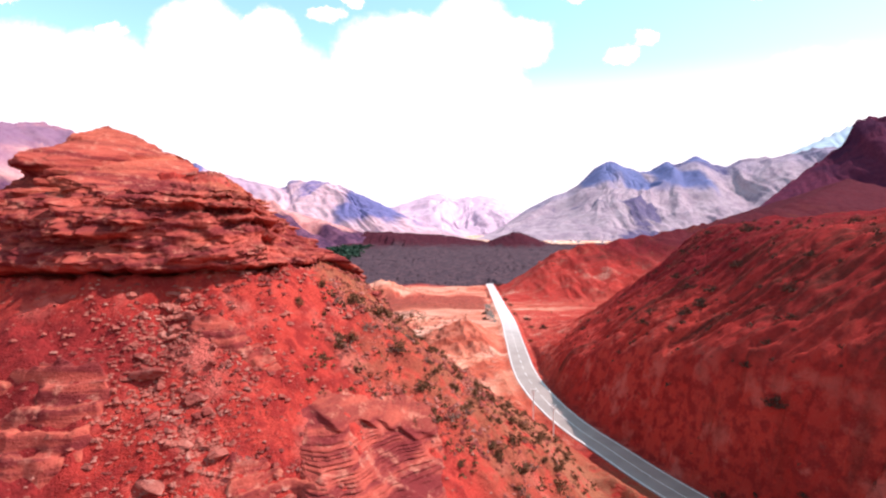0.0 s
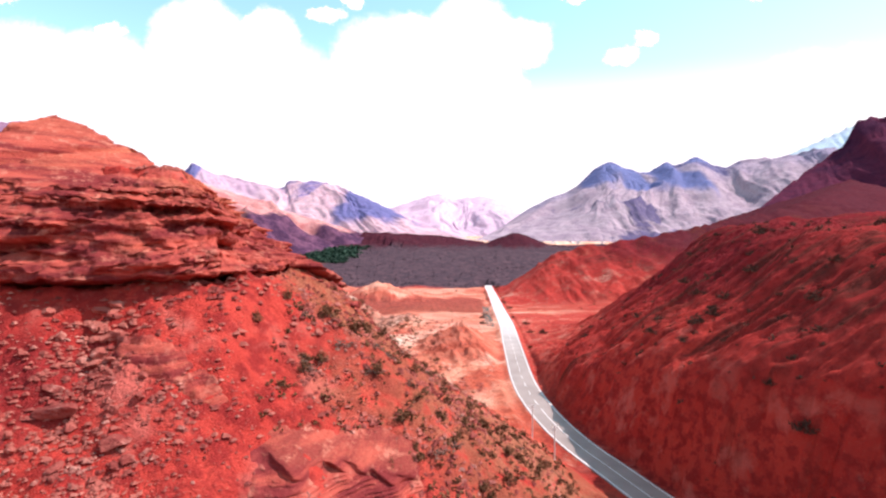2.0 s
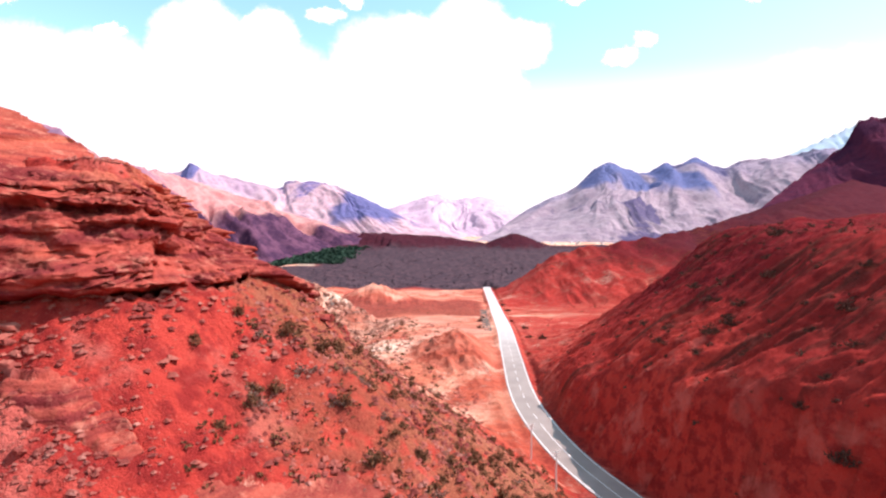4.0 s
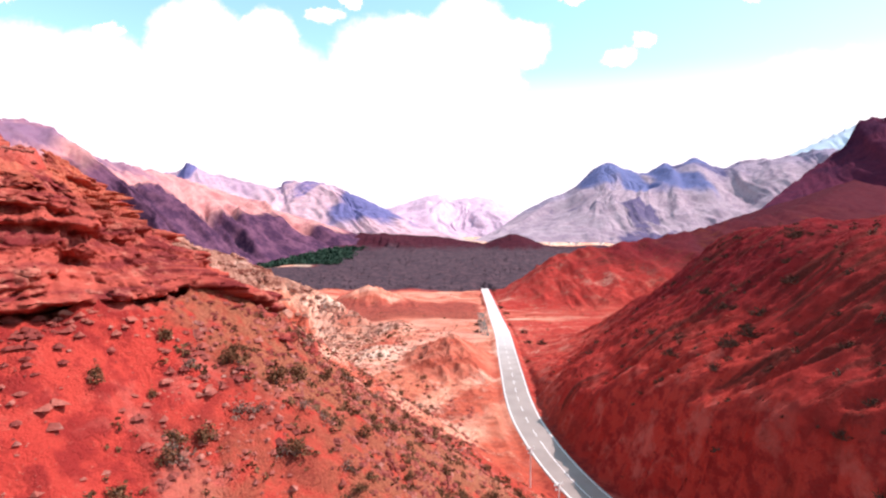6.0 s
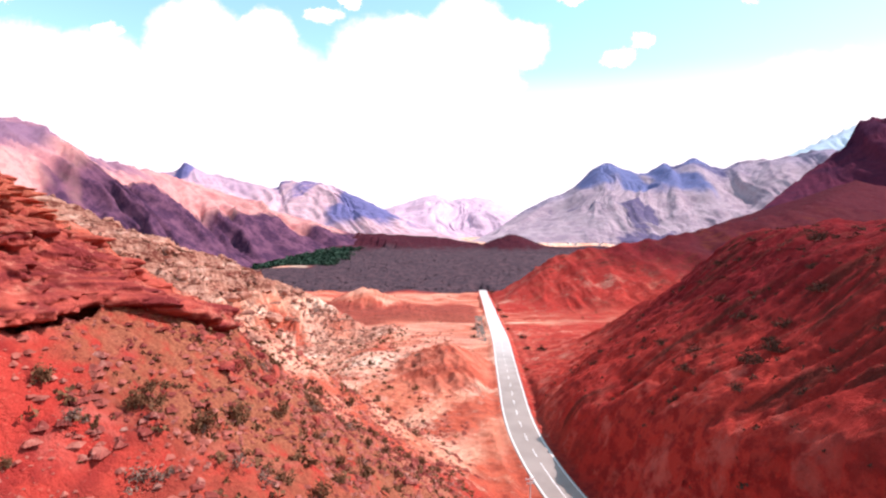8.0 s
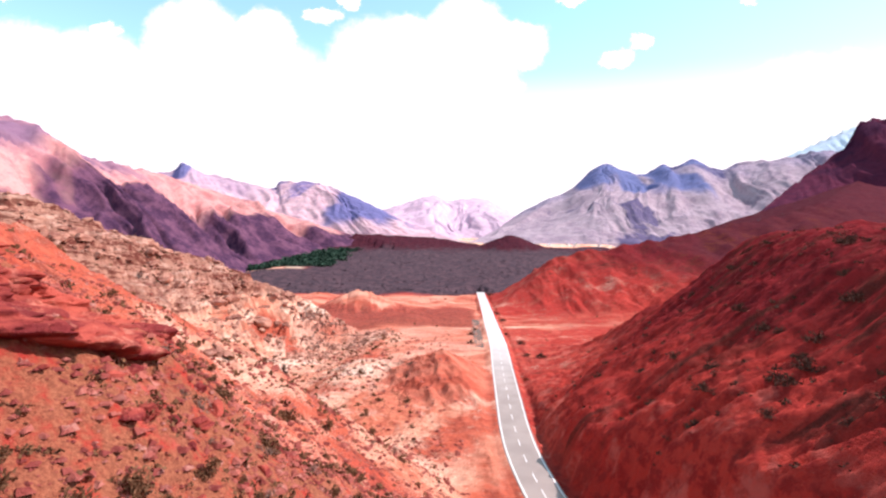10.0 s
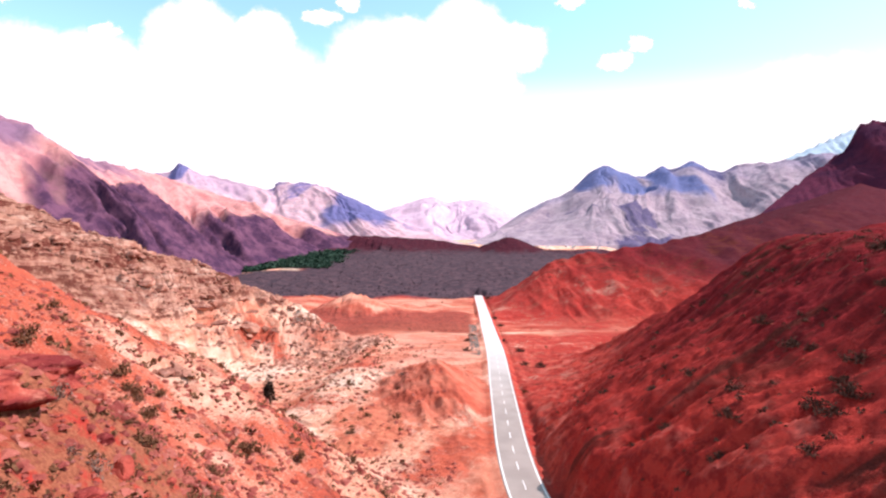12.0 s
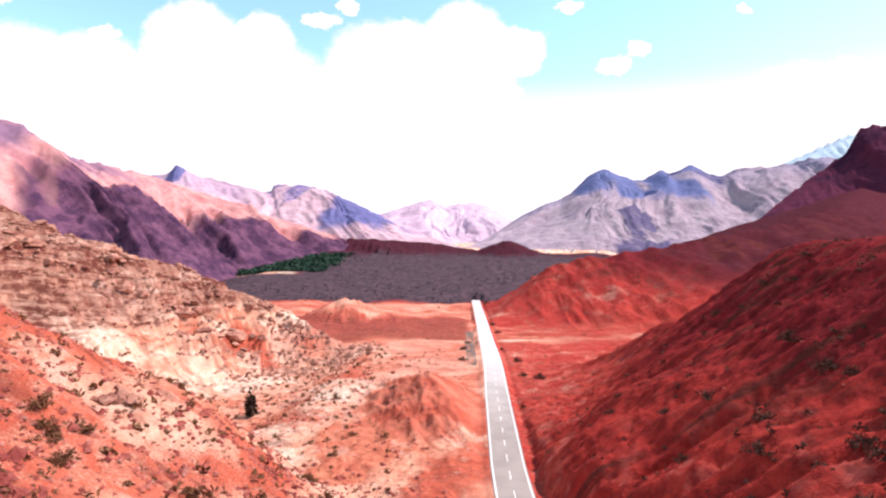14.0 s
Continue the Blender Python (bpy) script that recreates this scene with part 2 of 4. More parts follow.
def grid_mesh(name, X, Y, Z, closed=False):
    """A mesh of quads over 2-D arrays of coordinates."""
    ny, nx = X.shape
    me = bpy.data.meshes.new(name)
    co = np.stack([X, Y, Z], -1).reshape(-1, 3)
    i = np.arange(ny * nx).reshape(ny, nx)
    q = np.stack([i[:-1, :-1], i[:-1, 1:], i[1:, 1:], i[1:, :-1]], -1).reshape(-1, 4)
    me.vertices.add(len(co))
    me.vertices.foreach_set("co", co.astype(np.float32).ravel())
    me.loops.add(q.size)
    me.loops.foreach_set("vertex_index", q.astype(np.int32).ravel())
    me.polygons.add(len(q))
    me.polygons.foreach_set("loop_start", np.arange(0, q.size, 4, dtype=np.int32))
    me.polygons.foreach_set("use_smooth", np.ones(len(q), dtype=bool))
    me.update(calc_edges=True)
    return me


def attribute(me, name, values):
    a = me.attributes.new(name, "FLOAT", "POINT")
    a.data.foreach_set("value", np.asarray(values, np.float32).ravel())


# ---- materials ----
def material(name):
    m = bpy.data.materials.new(name)
    m.use_nodes = True
    n = Nodes(m.node_tree)
    out, bsdf = n.n("ShaderNodeOutputMaterial"), n.n("ShaderNodeBsdfPrincipled")
    n.link(bsdf.outputs[0], out.inputs[0])
    bsdf.inputs["Roughness"].default_value = 0.9
    bsdf.inputs["Specular IOR Level"].default_value = 0.01
    return m, n, bsdf


def bump(n, bsdf, height, strength, distance):
    b = n.n("ShaderNodeBump")
    b.inputs["Strength"].default_value, b.inputs["Distance"].default_value = strength, distance
    n.link(height, b.inputs["Height"])
    n.link(b.outputs[0], bsdf.inputs["Normal"])


def where(n):
    return n.n("ShaderNodeNewGeometry").outputs["Position"]


def read(n, name):
    a = n.n("ShaderNodeAttribute")
    a.attribute_name = name
    return a.outputs["Fac"]


def red_ground():
    m, n, b = material("red_earth")
    p = where(n)
    f1, f2, f3 = n.noise(p, 0.05, 5)["Fac"], n.noise(p, 0.45, 6, 0.65)["Fac"], n.noise(p, 3.5, 4, 0.7)["Fac"]
    red = n.mix(n.step(f1, 0.35, 0.65), rgb(0.44, 0.040, 0.030), rgb(0.53, 0.062, 0.044))
    red = n.mix(n.step(f2, 0.44, 0.60, 0.0, 0.85), red, rgb(0.27, 0.026, 0.024))
    red = n.mix(n.step(n.noise(p, 0.16, 4, 0.6, 0.2)["Fac"], 0.52, 0.68, 0.0, 0.7), red, rgb(0.60, 0.15, 0.115))
    red = n.mix(n.step(f3, 0.60, 0.72, 0.0, 0.5), red, rgb(0.58, 0.20, 0.14))
    red = n.mix(read(n, "rust"), red, n.mix(n.step(f2, 0.4, 0.62), rgb(0.68, 0.21, 0.11), rgb(0.46, 0.105, 0.060)))
    pale = n.mix(n.step(f2, 0.40, 0.60), rgb(0.78, 0.40, 0.27), rgb(0.66, 0.24, 0.15))
    pale = n.mix(n.step(f3, 0.57, 0.70, 0.0, 0.6), pale, rgb(0.86, 0.68, 0.56))
    sep = n.n("ShaderNodeSeparateXYZ")
    n.link(p, sep.inputs[0])
    comb = n.n("ShaderNodeCombineXYZ")
    n.link(n.math("MULTIPLY", sep.outputs["X"], 0.045), comb.inputs[0])
    n.link(n.math("MULTIPLY", sep.outputs["Y"], 0.045), comb.inputs[1])
    n.link(n.math("MULTIPLY", n.math("ADD", sep.outputs["Z"], n.math("MULTIPLY", sep.outputs["X"], 0.22)), 0.34), comb.inputs[2])
    bed = n.noise(comb.outputs[0], 1.0, 6, 0.65, 0.3)["Fac"]
    big = n.noise(p, 0.028, 4, 0.6, 0.5)["Fac"]
    ragged = n.math("ADD", big, n.math("MULTIPLY", n.math("SUBTRACT", f2, 0.5), 0.45))
    pale = n.mix(n.math("MULTIPLY", n.step(ragged, 0.47, 0.56, 0.0, 0.9), n.step(n.math("SUBTRACT", sep.outputs["Y"], n.math("MULTIPLY", sep.outputs["X"], 0.4)), 160.0, 200.0, 0.3, 1.0)), pale, n.mix(n.step(f2, 0.4, 0.6), rgb(0.88, 0.68, 0.54), rgb(0.80, 0.50, 0.36)))
    pale = n.mix(n.step(big, 0.45, 0.37, 0.0, 0.8), pale, n.mix(n.step(f2, 0.4, 0.6), rgb(0.64, 0.17, 0.09), rgb(0.50, 0.11, 0.065)))
    high = n.math("MULTIPLY", read(n, "ledge"), n.step(n.math("ADD", sep.outputs["Z"], n.math("MULTIPLY", f2, 22.0)), 15.0, 32.0, 0.0, 0.88))
    pale = n.mix(high, pale, n.mix(n.step(f2, 0.42, 0.6), rgb(0.40, 0.19, 0.135), rgb(0.25, 0.095, 0.07)))
    # Dark ledge bands: rock tone, with the recesses' shade put into the colour.
    pale = n.mix(n.math("MULTIPLY", n.step(bed, 0.49, 0.535), n.math("MULTIPLY", n.step(f2, 0.30, 0.55), read(n, "ledge"))), pale, rgb(0.14, 0.040, 0.028))
    pale = n.mix(n.step(bed, 0.44, 0.36, 0.0, 0.45), pale, rgb(0.74, 0.49, 0.38))
    patchy = n.math("ADD", read(n, "pale"), n.math("MULTIPLY", n.math("SUBTRACT", n.math("ADD", n.math("MULTIPLY", f2, 0.6), n.math("MULTIPLY", f3, 0.4)), 0.5), 1.7))
    col = n.mix(n.step(patchy, 0.26, 0.66), red, pale)
    f5 = n.noise(n.vec("MULTIPLY", p, (0.35, 1.0, 1.0)), 0.09, 5, 0.6, 0.7)["Fac"]
    sand = n.mix(n.step(f5, 0.38, 0.64), rgb(0.48, 0.105, 0.065), rgb(0.74, 0.30, 0.20))
    sand = n.mix(n.step(f3, 0.55, 0.75, 0.0, 0.35), sand, rgb(0.42, 0.11, 0.08))
    col = n.mix(read(n, "flat"), col, sand)
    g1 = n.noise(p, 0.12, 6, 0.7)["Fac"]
    # Plateau ground, with the cloud shade over it put into the colour.
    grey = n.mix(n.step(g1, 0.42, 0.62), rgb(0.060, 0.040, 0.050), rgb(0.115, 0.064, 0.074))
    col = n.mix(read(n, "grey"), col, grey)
    col = n.mix(read(n, "green"), col, rgb(0.035, 0.075, 0.045))
    # Hillside and bluff-foot shade, painted as two darker earth tones.
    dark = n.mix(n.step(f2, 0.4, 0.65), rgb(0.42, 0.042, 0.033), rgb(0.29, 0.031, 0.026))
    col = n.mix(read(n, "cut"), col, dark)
    col = n.mix(read(n, "painted_shade"), col, n.mix(n.step(f2, 0.4, 0.62), rgb(0.25, 0.023, 0.026), rgb(0.15, 0.016, 0.019)))
    # Maroon low hills; on the second hill this tone is painted cloud shade.
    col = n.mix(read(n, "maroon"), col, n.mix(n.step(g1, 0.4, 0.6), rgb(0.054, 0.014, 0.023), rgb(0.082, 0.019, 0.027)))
    col = n.mix(read(n, "dull"), col, n.mix(n.step(f2, 0.4, 0.6), rgb(0.36, 0.085, 0.060), rgb(0.22, 0.060, 0.045)))
    brush = n.mix(n.step(f3, 0.4, 0.6), rgb(0.100, 0.025, 0.020), rgb(0.16, 0.034, 0.026))
    run = n.n("ShaderNodeCombineXYZ")
    n.link(n.math("MULTIPLY", n.vec("DOT_PRODUCT", p, (0.97, -0.24, 0.0)), 0.08), run.inputs[0])
    n.link(n.math("MULTIPLY", n.vec("DOT_PRODUCT", p, (0.24, 0.97, 0.0)), 0.42), run.inputs[1])
    streak = n.noise(run.outputs[0], 1.0, 6, 0.62, 0.4)["Fac"]
    col = n.mix(n.math("MULTIPLY", read(n, "brush"), n.step(streak, 0.42, 0.62)), col, brush)
    dry = n.mix(n.step(f3, 0.4, 0.6), rgb(0.42, 0.145, 0.080), rgb(0.27, 0.088, 0.050))
    col = n.mix(n.math("MULTIPLY", read(n, "dry"), n.step(f2, 0.32, 0.52)), col, dry)
    n.link(col, b.inputs["Base Color"])
    bump(n, b, n.math("ADD", n.math("MULTIPLY", f2, 1.0), n.math("MULTIPLY", f3, 0.35)), 1.0, 0.85)
    return m


def rock_material(name, light, mid, dark, band=0.9):
    m, n, b = material(name)
    p = where(n)
    stretch = n.vec("MULTIPLY", p, (0.12, 0.12, band))
    s1 = n.noise(stretch, 1.0, 5, 0.6, 0.4)["Fac"]
    f2, f3 = n.noise(p, 0.6, 5, 0.65)["Fac"], n.noise(p, 4.0, 4, 0.7)["Fac"]
    col = n.mix(n.step(s1, 0.38, 0.60), mid, dark)
    col = n.mix(n.step(f2, 0.52, 0.72, 0.0, 0.8), col, light)
    col = n.mix(n.step(f3, 0.60, 0.72, 0.0, 0.5), col, light)
    col = n.mix(n.step(f3, 0.42, 0.30, 0.0, 0.5), col, dark)
    # Orange soil; on the crag's right shoulder it stands in for sunlight.
    col = n.mix(read(n, "soil"), col, n.mix(n.step(f3, 0.4, 0.6), rgb(0.50, 0.100, 0.058), rgb(0.58, 0.175, 0.10)))
    n.link(col, b.inputs["Base Color"])
    bump(n, b, n.math("ADD", n.math("MULTIPLY", s1, 1.2), n.math("ADD", f2, n.math("MULTIPLY", f3, 0.4))), 0.9, 0.4)
    return m


def mountain_material(name, light, dark, scrub, size, patch=(0.50, 0.62), high=(0.15, 0.14, 0.30, 1.0), painted_shade=None):
    m, n, b = material(name)
    p = where(n)
    f1, f2 = n.noise(p, 1.0 / size, 5, 0.6, 0.6)["Fac"], n.noise(p, 9.0 / size, 5, 0.7)["Fac"]
    col = n.mix(n.step(f2, 0.42, 0.62), light, scrub)
    # Cloud shade and blue haze are painted in as patch, crest and foot tones.
    col = n.mix(n.math("MULTIPLY", n.step(f1, *patch), n.step(f2, 0.25, 0.5, 0.6, 1.0)), col, dark)
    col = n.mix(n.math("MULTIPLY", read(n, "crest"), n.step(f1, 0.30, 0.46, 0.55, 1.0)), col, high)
    col = n.mix(read(n, "foot"), col, n.mix(n.step(f2, 0.4, 0.6), dark, scrub) if painted_shade is None else n.mix(n.step(f2, 0.4, 0.62), painted_shade, dark))
    f4 = n.noise(p, 30.0 / size, 5, 0.7)["Fac"]
    col = n.mix(n.step(f4, 0.50, 0.66, 0.0, 0.35), col, dark)
    n.link(col, b.inputs["Base Color"])
    bump(n, b, n.math("ADD", f2, n.math("MULTIPLY", f4, 0.5)), 0.5, size * 0.022)
    return m


def plain(name, color, rough=0.8, scale=3.0, vary=0.25, metal=0.0):
    m, n, b = material(name)
    p = where(n)
    f = n.noise(p, scale, 5, 0.65)["Fac"]
    lo = rgb(*[c * (1 - vary) for c in color])
    hi = rgb(*[min(1, c * (1 + vary)) for c in color])
    n.link(n.mix(n.step(f, 0.35, 0.65), lo, hi), b.inputs["Base Color"])
    b.inputs["Roughness"].default_value, b.inputs["Metallic"].default_value = rough, metal
    bump(n, b, f, 0.4, 0.05)
    return m


EARTH = red_ground()
CRAG = rock_material("layered_red_rock", rgb(0.58, 0.21, 0.145), rgb(0.46, 0.088, 0.062), rgb(0.20, 0.031, 0.031))
STONE = rock_material("fallen_red_stone", rgb(0.56, 0.27, 0.21), rgb(0.42, 0.12, 0.09), rgb(0.24, 0.05, 0.042), 0.4)

PALESTONE = rock_material("weathered_pale_stone", rgb(0.68, 0.42, 0.32), rgb(0.50, 0.24, 0.17), rgb(0.26, 0.10, 0.075), 0.4)


def asphalt():
    m, n, b = material("worn_asphalt_far_glare")
    p = where(n)
    f1, f2 = n.noise(p, 0.15, 4)["Fac"], n.noise(p, 9.0, 4, 0.7)["Fac"]
    col = n.mix(n.step(f1, 0.35, 0.65), rgb(0.29, 0.225, 0.195), rgb(0.35, 0.275, 0.24))
    col = n.mix(n.step(f2, 0.5, 0.75, 0.0, 0.4), col, rgb(0.30, 0.20, 0.18))
    sep = n.n("ShaderNodeSeparateXYZ")
    n.link(p, sep.inputs[0])
    # Glare on the far stretch, painted as paler asphalt.
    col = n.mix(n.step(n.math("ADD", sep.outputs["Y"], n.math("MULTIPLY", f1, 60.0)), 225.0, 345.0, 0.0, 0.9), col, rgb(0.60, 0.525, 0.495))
    n.link(col, b.inputs["Base Color"])
    b.inputs["Roughness"].default_value = 0.5
    b.inputs["Specular IOR Level"].default_value = 0.4
    bump(n, b, f2, 0.3, 0.02)
    return m


ASPHALT = asphalt()
PAINT = plain("white_road_paint", (0.78, 0.74, 0.72), 0.6, 4.0, 0.1)
LEAF = plain("olive_desert_leaves", (0.175, 0.080, 0.043), 0.85, 5.0, 0.4)
# Darker copy of the leaf colour, with the hillside's shade put in.
SHADED_LEAF = plain("shaded_brown_leaves", (0.095, 0.045, 0.034), 0.9, 5.0, 0.4)
TWIG = plain("grey_brown_twigs", (0.22, 0.13, 0.10), 0.9, 6.0, 0.3)
POLE = plain("pale_weathered_pole", (0.72, 0.66, 0.62), 0.7, 2.0, 0.12)
# Plateau scrub, its tone darkened for the cloud shade.
SCRUB = plain("shaded_grey_scrub", (0.075, 0.050, 0.062), 0.9, 0.05, 0.45)
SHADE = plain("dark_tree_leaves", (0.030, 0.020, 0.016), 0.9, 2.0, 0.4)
WHITEWASH = plain("whitewashed_wall", (0.75, 0.70, 0.68), 0.8, 0.5, 0.08)
RIPRAP = plain("grey_green_stone", (0.20, 0.17, 0.15), 0.9, 2.0, 0.35)
TINROOF = plain("pale_tin_roof", (0.62, 0.58, 0.60), 0.5, 0.5, 0.1)
TREES = plain("dark_valley_trees", (0.036, 0.066, 0.046), 0.9, 0.08, 0.5)


def part(name, me, mat, parent=None, label=""):
    if isinstance(me, bmesh.types.BMesh):
        bm, me = me, bpy.data.meshes.new(name)
        bm.to_mesh(me)
        bm.free()
    me.materials.clear()
    me.materials.append(mat)
    ob = new(name, me)
    if parent is not None:
        ob.parent = parent
    if label:
        tagged(ob, label)
    return ob


# ---- ground ----
gx = axis(-4200, -66, 96, 4200, 0.44, 1.018, 1.024, 400, 1.05)
gy = axis(-260, 36, 180, 5200, 0.44, 1.09, 1.0058, 350, 1.021)
GX, GY = np.meshgrid(gx, gy)
GZ = ground_height(GX, GY)
me = grid_mesh("ground", GX, GY, GZ)
soft = fbm(GX / 30, GY / 30, 4)
road_d, _, road_s = along(GX, GY, ROAD_COARSE)
left_side = (GX < np.interp(GY, [-80, 99, 165, 300, 700], [96, 40, 27, 36, 60])) * 1.0
pale = left_side * np.maximum(smooth(GY + 26 * soft + 0.55 * (GX + 10), 114, 166), 0.35 * smooth(GY + 16 * soft + 0.7 * (GX + 10), 72, 100)) * smooth(GY, 700, 640) * smooth(GZ + 4 * soft, -3.5, 5)
hillock = smooth(np.hypot((GX + 46) / 1.3, GY - 455) + 3 * soft, 26, 16)
strip = np.maximum(smooth(GY + 14 * soft, 468, 490) * smooth(GX + 0.3 * (GY - 520), -95, -50), hillock) * smooth(GY + 14 * soft, 585, 560) * smooth(GX, 48, 36) * smooth(fbm(GX / 50, GY / 14, 3), -0.5, 0.1)
pale = np.maximum(pale, strip)
# Sunlit fluted patch above the ledge, its brightness put into the colour.
lit_flutes = smooth(np.hypot((GX + 6.0) / 5.0, (GY - 59.0) / 2.6) + 0.3 * soft, 1.0, 0.45) * (0.45 + 0.5 * smooth(fbm(GX / 0.9, GY / 7, 2), -0.2, 0.3))
pale = np.maximum(pale, lit_flutes)
foot_pale = smooth(fbm(GX / 40 + 2, GY / 16 + 0.2 * GX / 40, 4), 0.05, 0.45) * smooth(GX, 44, 60) * smooth(GX, 170, 110) * smooth(GY, 310, 345) * smooth(GY, 500, 430)
pale = np.maximum(pale, 0.25 * foot_pale)
apron = smooth(GX, 46, 54) * smooth(GX, 260, 150) * smooth(GY, 320, 350) * smooth(GY, 590, 560) * smooth(GZ, 26, 4)
pale = np.maximum(pale, apron * np.clip(0.28 + 0.6 * fbm(GX / 35, GY / 12, 4), 0, 0.7) * smooth(GX, 130, 80))
flat_floor = left_side * smooth(GY, 120, 180) * smooth(GY, 430, 380) * smooth(GZ, 6, 1)
pale = np.maximum(pale, flat_floor * np.clip(0.8 + 0.5 * soft, 0, 1))
bowl = left_side * smooth(-GX + 6 * soft, 2, 16) * smooth(GY, 185, 215) * smooth(GY, 345, 315)
pale = pale * (1 - 0.45 * left_side * smooth(road_d + 5 * soft, 24, 12) * smooth(GY, 240, 210))
wash = smooth(np.abs(GY - 356 - 0.35 * (GX - 45) + 6 * soft), 12, 4) * smooth(GX, 40, 55) * smooth(GX, 190, 160)
pale = np.maximum(pale, wash)
pale = np.maximum(pale, (1 - left_side) * smooth(GY, 400, 440) * smooth(GY, 620, 590) * smooth(GX, 60, 75) * np.clip(0.30 + 0.5 * fbm(GX / 16, GY / 16, 4), 0, 0.7))
pale = np.maximum(pale, (1 - left_side) * smooth(GY, 175, 225) * smooth(GY, 420, 380) * smooth(GZ + 4 * soft, 16, 0) * np.clip(0.16 + 0.5 * fbm(GX / 12, GY / 12, 4), 0, 0.6))
pale = np.where(left_side > 0, pale, np.maximum(0.7 * pale, wash))
mound = smooth(np.hypot((GX - 11.5 + 0.12 * (GY - 228)) / 1.15, (GY - 228) / 2.1) + 4 * soft, 19, 11)
river_bed = smooth(np.abs(GY - 955 - 6 * soft), 14, 8) * smooth(GX, -330, -300) * smooth(GX, -190, -220)
pale = np.maximum(np.maximum(pale * (1 - 0.9 * mound), river_bed), smooth(GY, 1500, 1700))
level = smooth(GZ + 2.5 * soft, 7, 0) * smooth(GY, 195, 235) * smooth(GY, 600, 560) * smooth(road_d, 4, 6)
level = level * np.where(left_side > 0, 1.0, 0.06 + 0.55 * smooth(GY + 10 * soft - 0.2 * (GX - 45), 330, 352) * smooth(GY + 10 * soft - 0.2 * (GX - 45), 430, 395) * smooth(GZ + 2 * soft, -1, -5))
dull = smooth(GY + 10 * soft, 352, 372) * smooth(GY + 10 * soft, 478, 455) * smooth(road_d, 7, 12) * left_side * (1 - hillock)
pale = pale * (1 - 0.9 * dull)
level = np.maximum(level * (1 - 0.8 * mound) * (1 - 0.85 * dull) * (1 - 0.85 * bowl), np.where(left_side > 0, 0.22 + 0.5 * smooth(GY, 235, 285), 0.15) * smooth(road_d + 3 * soft, 16, 8) * smooth(GY, 110, 200) * smooth(GY, 600, 560) * smooth(GZ, 9, 3))
level = np.maximum(level, (1 - left_side) * 0.12 * smooth(GZ + 5 * soft, 20, 4) * smooth(GY, 185, 240) * smooth(GY, 440, 400))
# Brown debris below the outcrop, with the shade there put into its colour.
debris_shade = 0.75 * smooth(np.hypot((GX + 13) / 13, (GY - 93) / 19) + 0.3 * soft, 1.0, 0.6)
attribute(me, "dry", np.clip(debris_shade + left_side * smooth(GY + 16 * soft + 0.7 * (GX + 10), 62, 84) * smooth(GY, 114, 98) * (0.75 + 0.4 * soft), 0, 0.9))
attribute(me, "flat", np.clip(np.maximum(level * (0.8 + 0.35 * soft), 0.5 * mound), 0, 1))
attribute(me, "ledge", left_side * smooth(GY + 0.4 * GX + 20 * soft, 165, 215) * smooth(GZ + 5 * soft, 6, 18))
attribute(me, "pale", np.clip(pale + 0.15 * soft, 0, 1))
# Where the plateau's cloud shade is painted into the ground.
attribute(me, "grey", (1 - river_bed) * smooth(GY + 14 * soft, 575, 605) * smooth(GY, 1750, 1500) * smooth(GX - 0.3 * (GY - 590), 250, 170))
maroon = smooth(GY, 1180, 1260) * smooth(GY, 1700, 1600) * smooth(GZ + 5 * soft, -2, 8)
# Second term paints cloud shade onto the second hill's right part.
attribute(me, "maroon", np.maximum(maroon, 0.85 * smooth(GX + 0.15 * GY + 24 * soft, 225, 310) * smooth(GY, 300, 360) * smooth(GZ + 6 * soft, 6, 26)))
green = smooth(GX + 40 * soft, -180, -230) * smooth(np.abs(GY - 1110 + 60 * soft), 170, 120)
attribute(me, "green", green)
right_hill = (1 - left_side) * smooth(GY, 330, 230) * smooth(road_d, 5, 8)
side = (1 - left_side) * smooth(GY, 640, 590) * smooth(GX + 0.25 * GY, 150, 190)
# Shaded rocky ground below the bluff, its shade painted as dark earth.
bluff_foot_shade = smooth(-GX + 4 * soft - 0.25 * (50 - GY), 23, 30) * smooth(GY + 4 * soft, 60, 52)
attribute(me, "dull", 0.8 * dull)
attribute(me, "rust", 0.45 * left_side * smooth(GY - 0.2 * GX + 12 * soft, 102, 136) * smooth(GY, 420, 380))
# Darker uphill: the hillside's shade is put into the earth colour.
attribute(me, "cut", np.clip(np.maximum(np.maximum(right_hill * smooth(GZ + 5 * soft - 9 * smooth(GY, 165, 140), 3, 24), 0.7 * side) * (0.9 + 0.5 * soft), bluff_foot_shade), 0, 1))
rill = fbm((GY * 0.97 + GX * 0.24) / 7.0, GX / 42, 4)
# Scrub streaks, thickened uphill to paint in the slope's shade.
brush = right_hill * smooth(rill + 0.4 * soft + 0.45 * smooth(GZ, 12, 42), 0.25, 0.70)
brush = np.maximum(brush, left_side * smooth(fbm(GX / 9, GY / 9, 4) + 0.002 * (GY - 110), 0.15, 0.55) * smooth(GY, 60, 88) * smooth(GY, 420, 330) * 0.55)
brush = brush * (1 - 0.9 * mound) * (1 - 0.85 * np.clip(level, 0, 1)) * (1 - 0.7 * left_side * smooth(GX, -25, -8) * smooth(GY, 130, 160))
gully = smooth(ridged(GX / 30 + GY / 90 + 0.5 * soft, GY / 70 - GX / 160, 4), 0.95, 0.45)
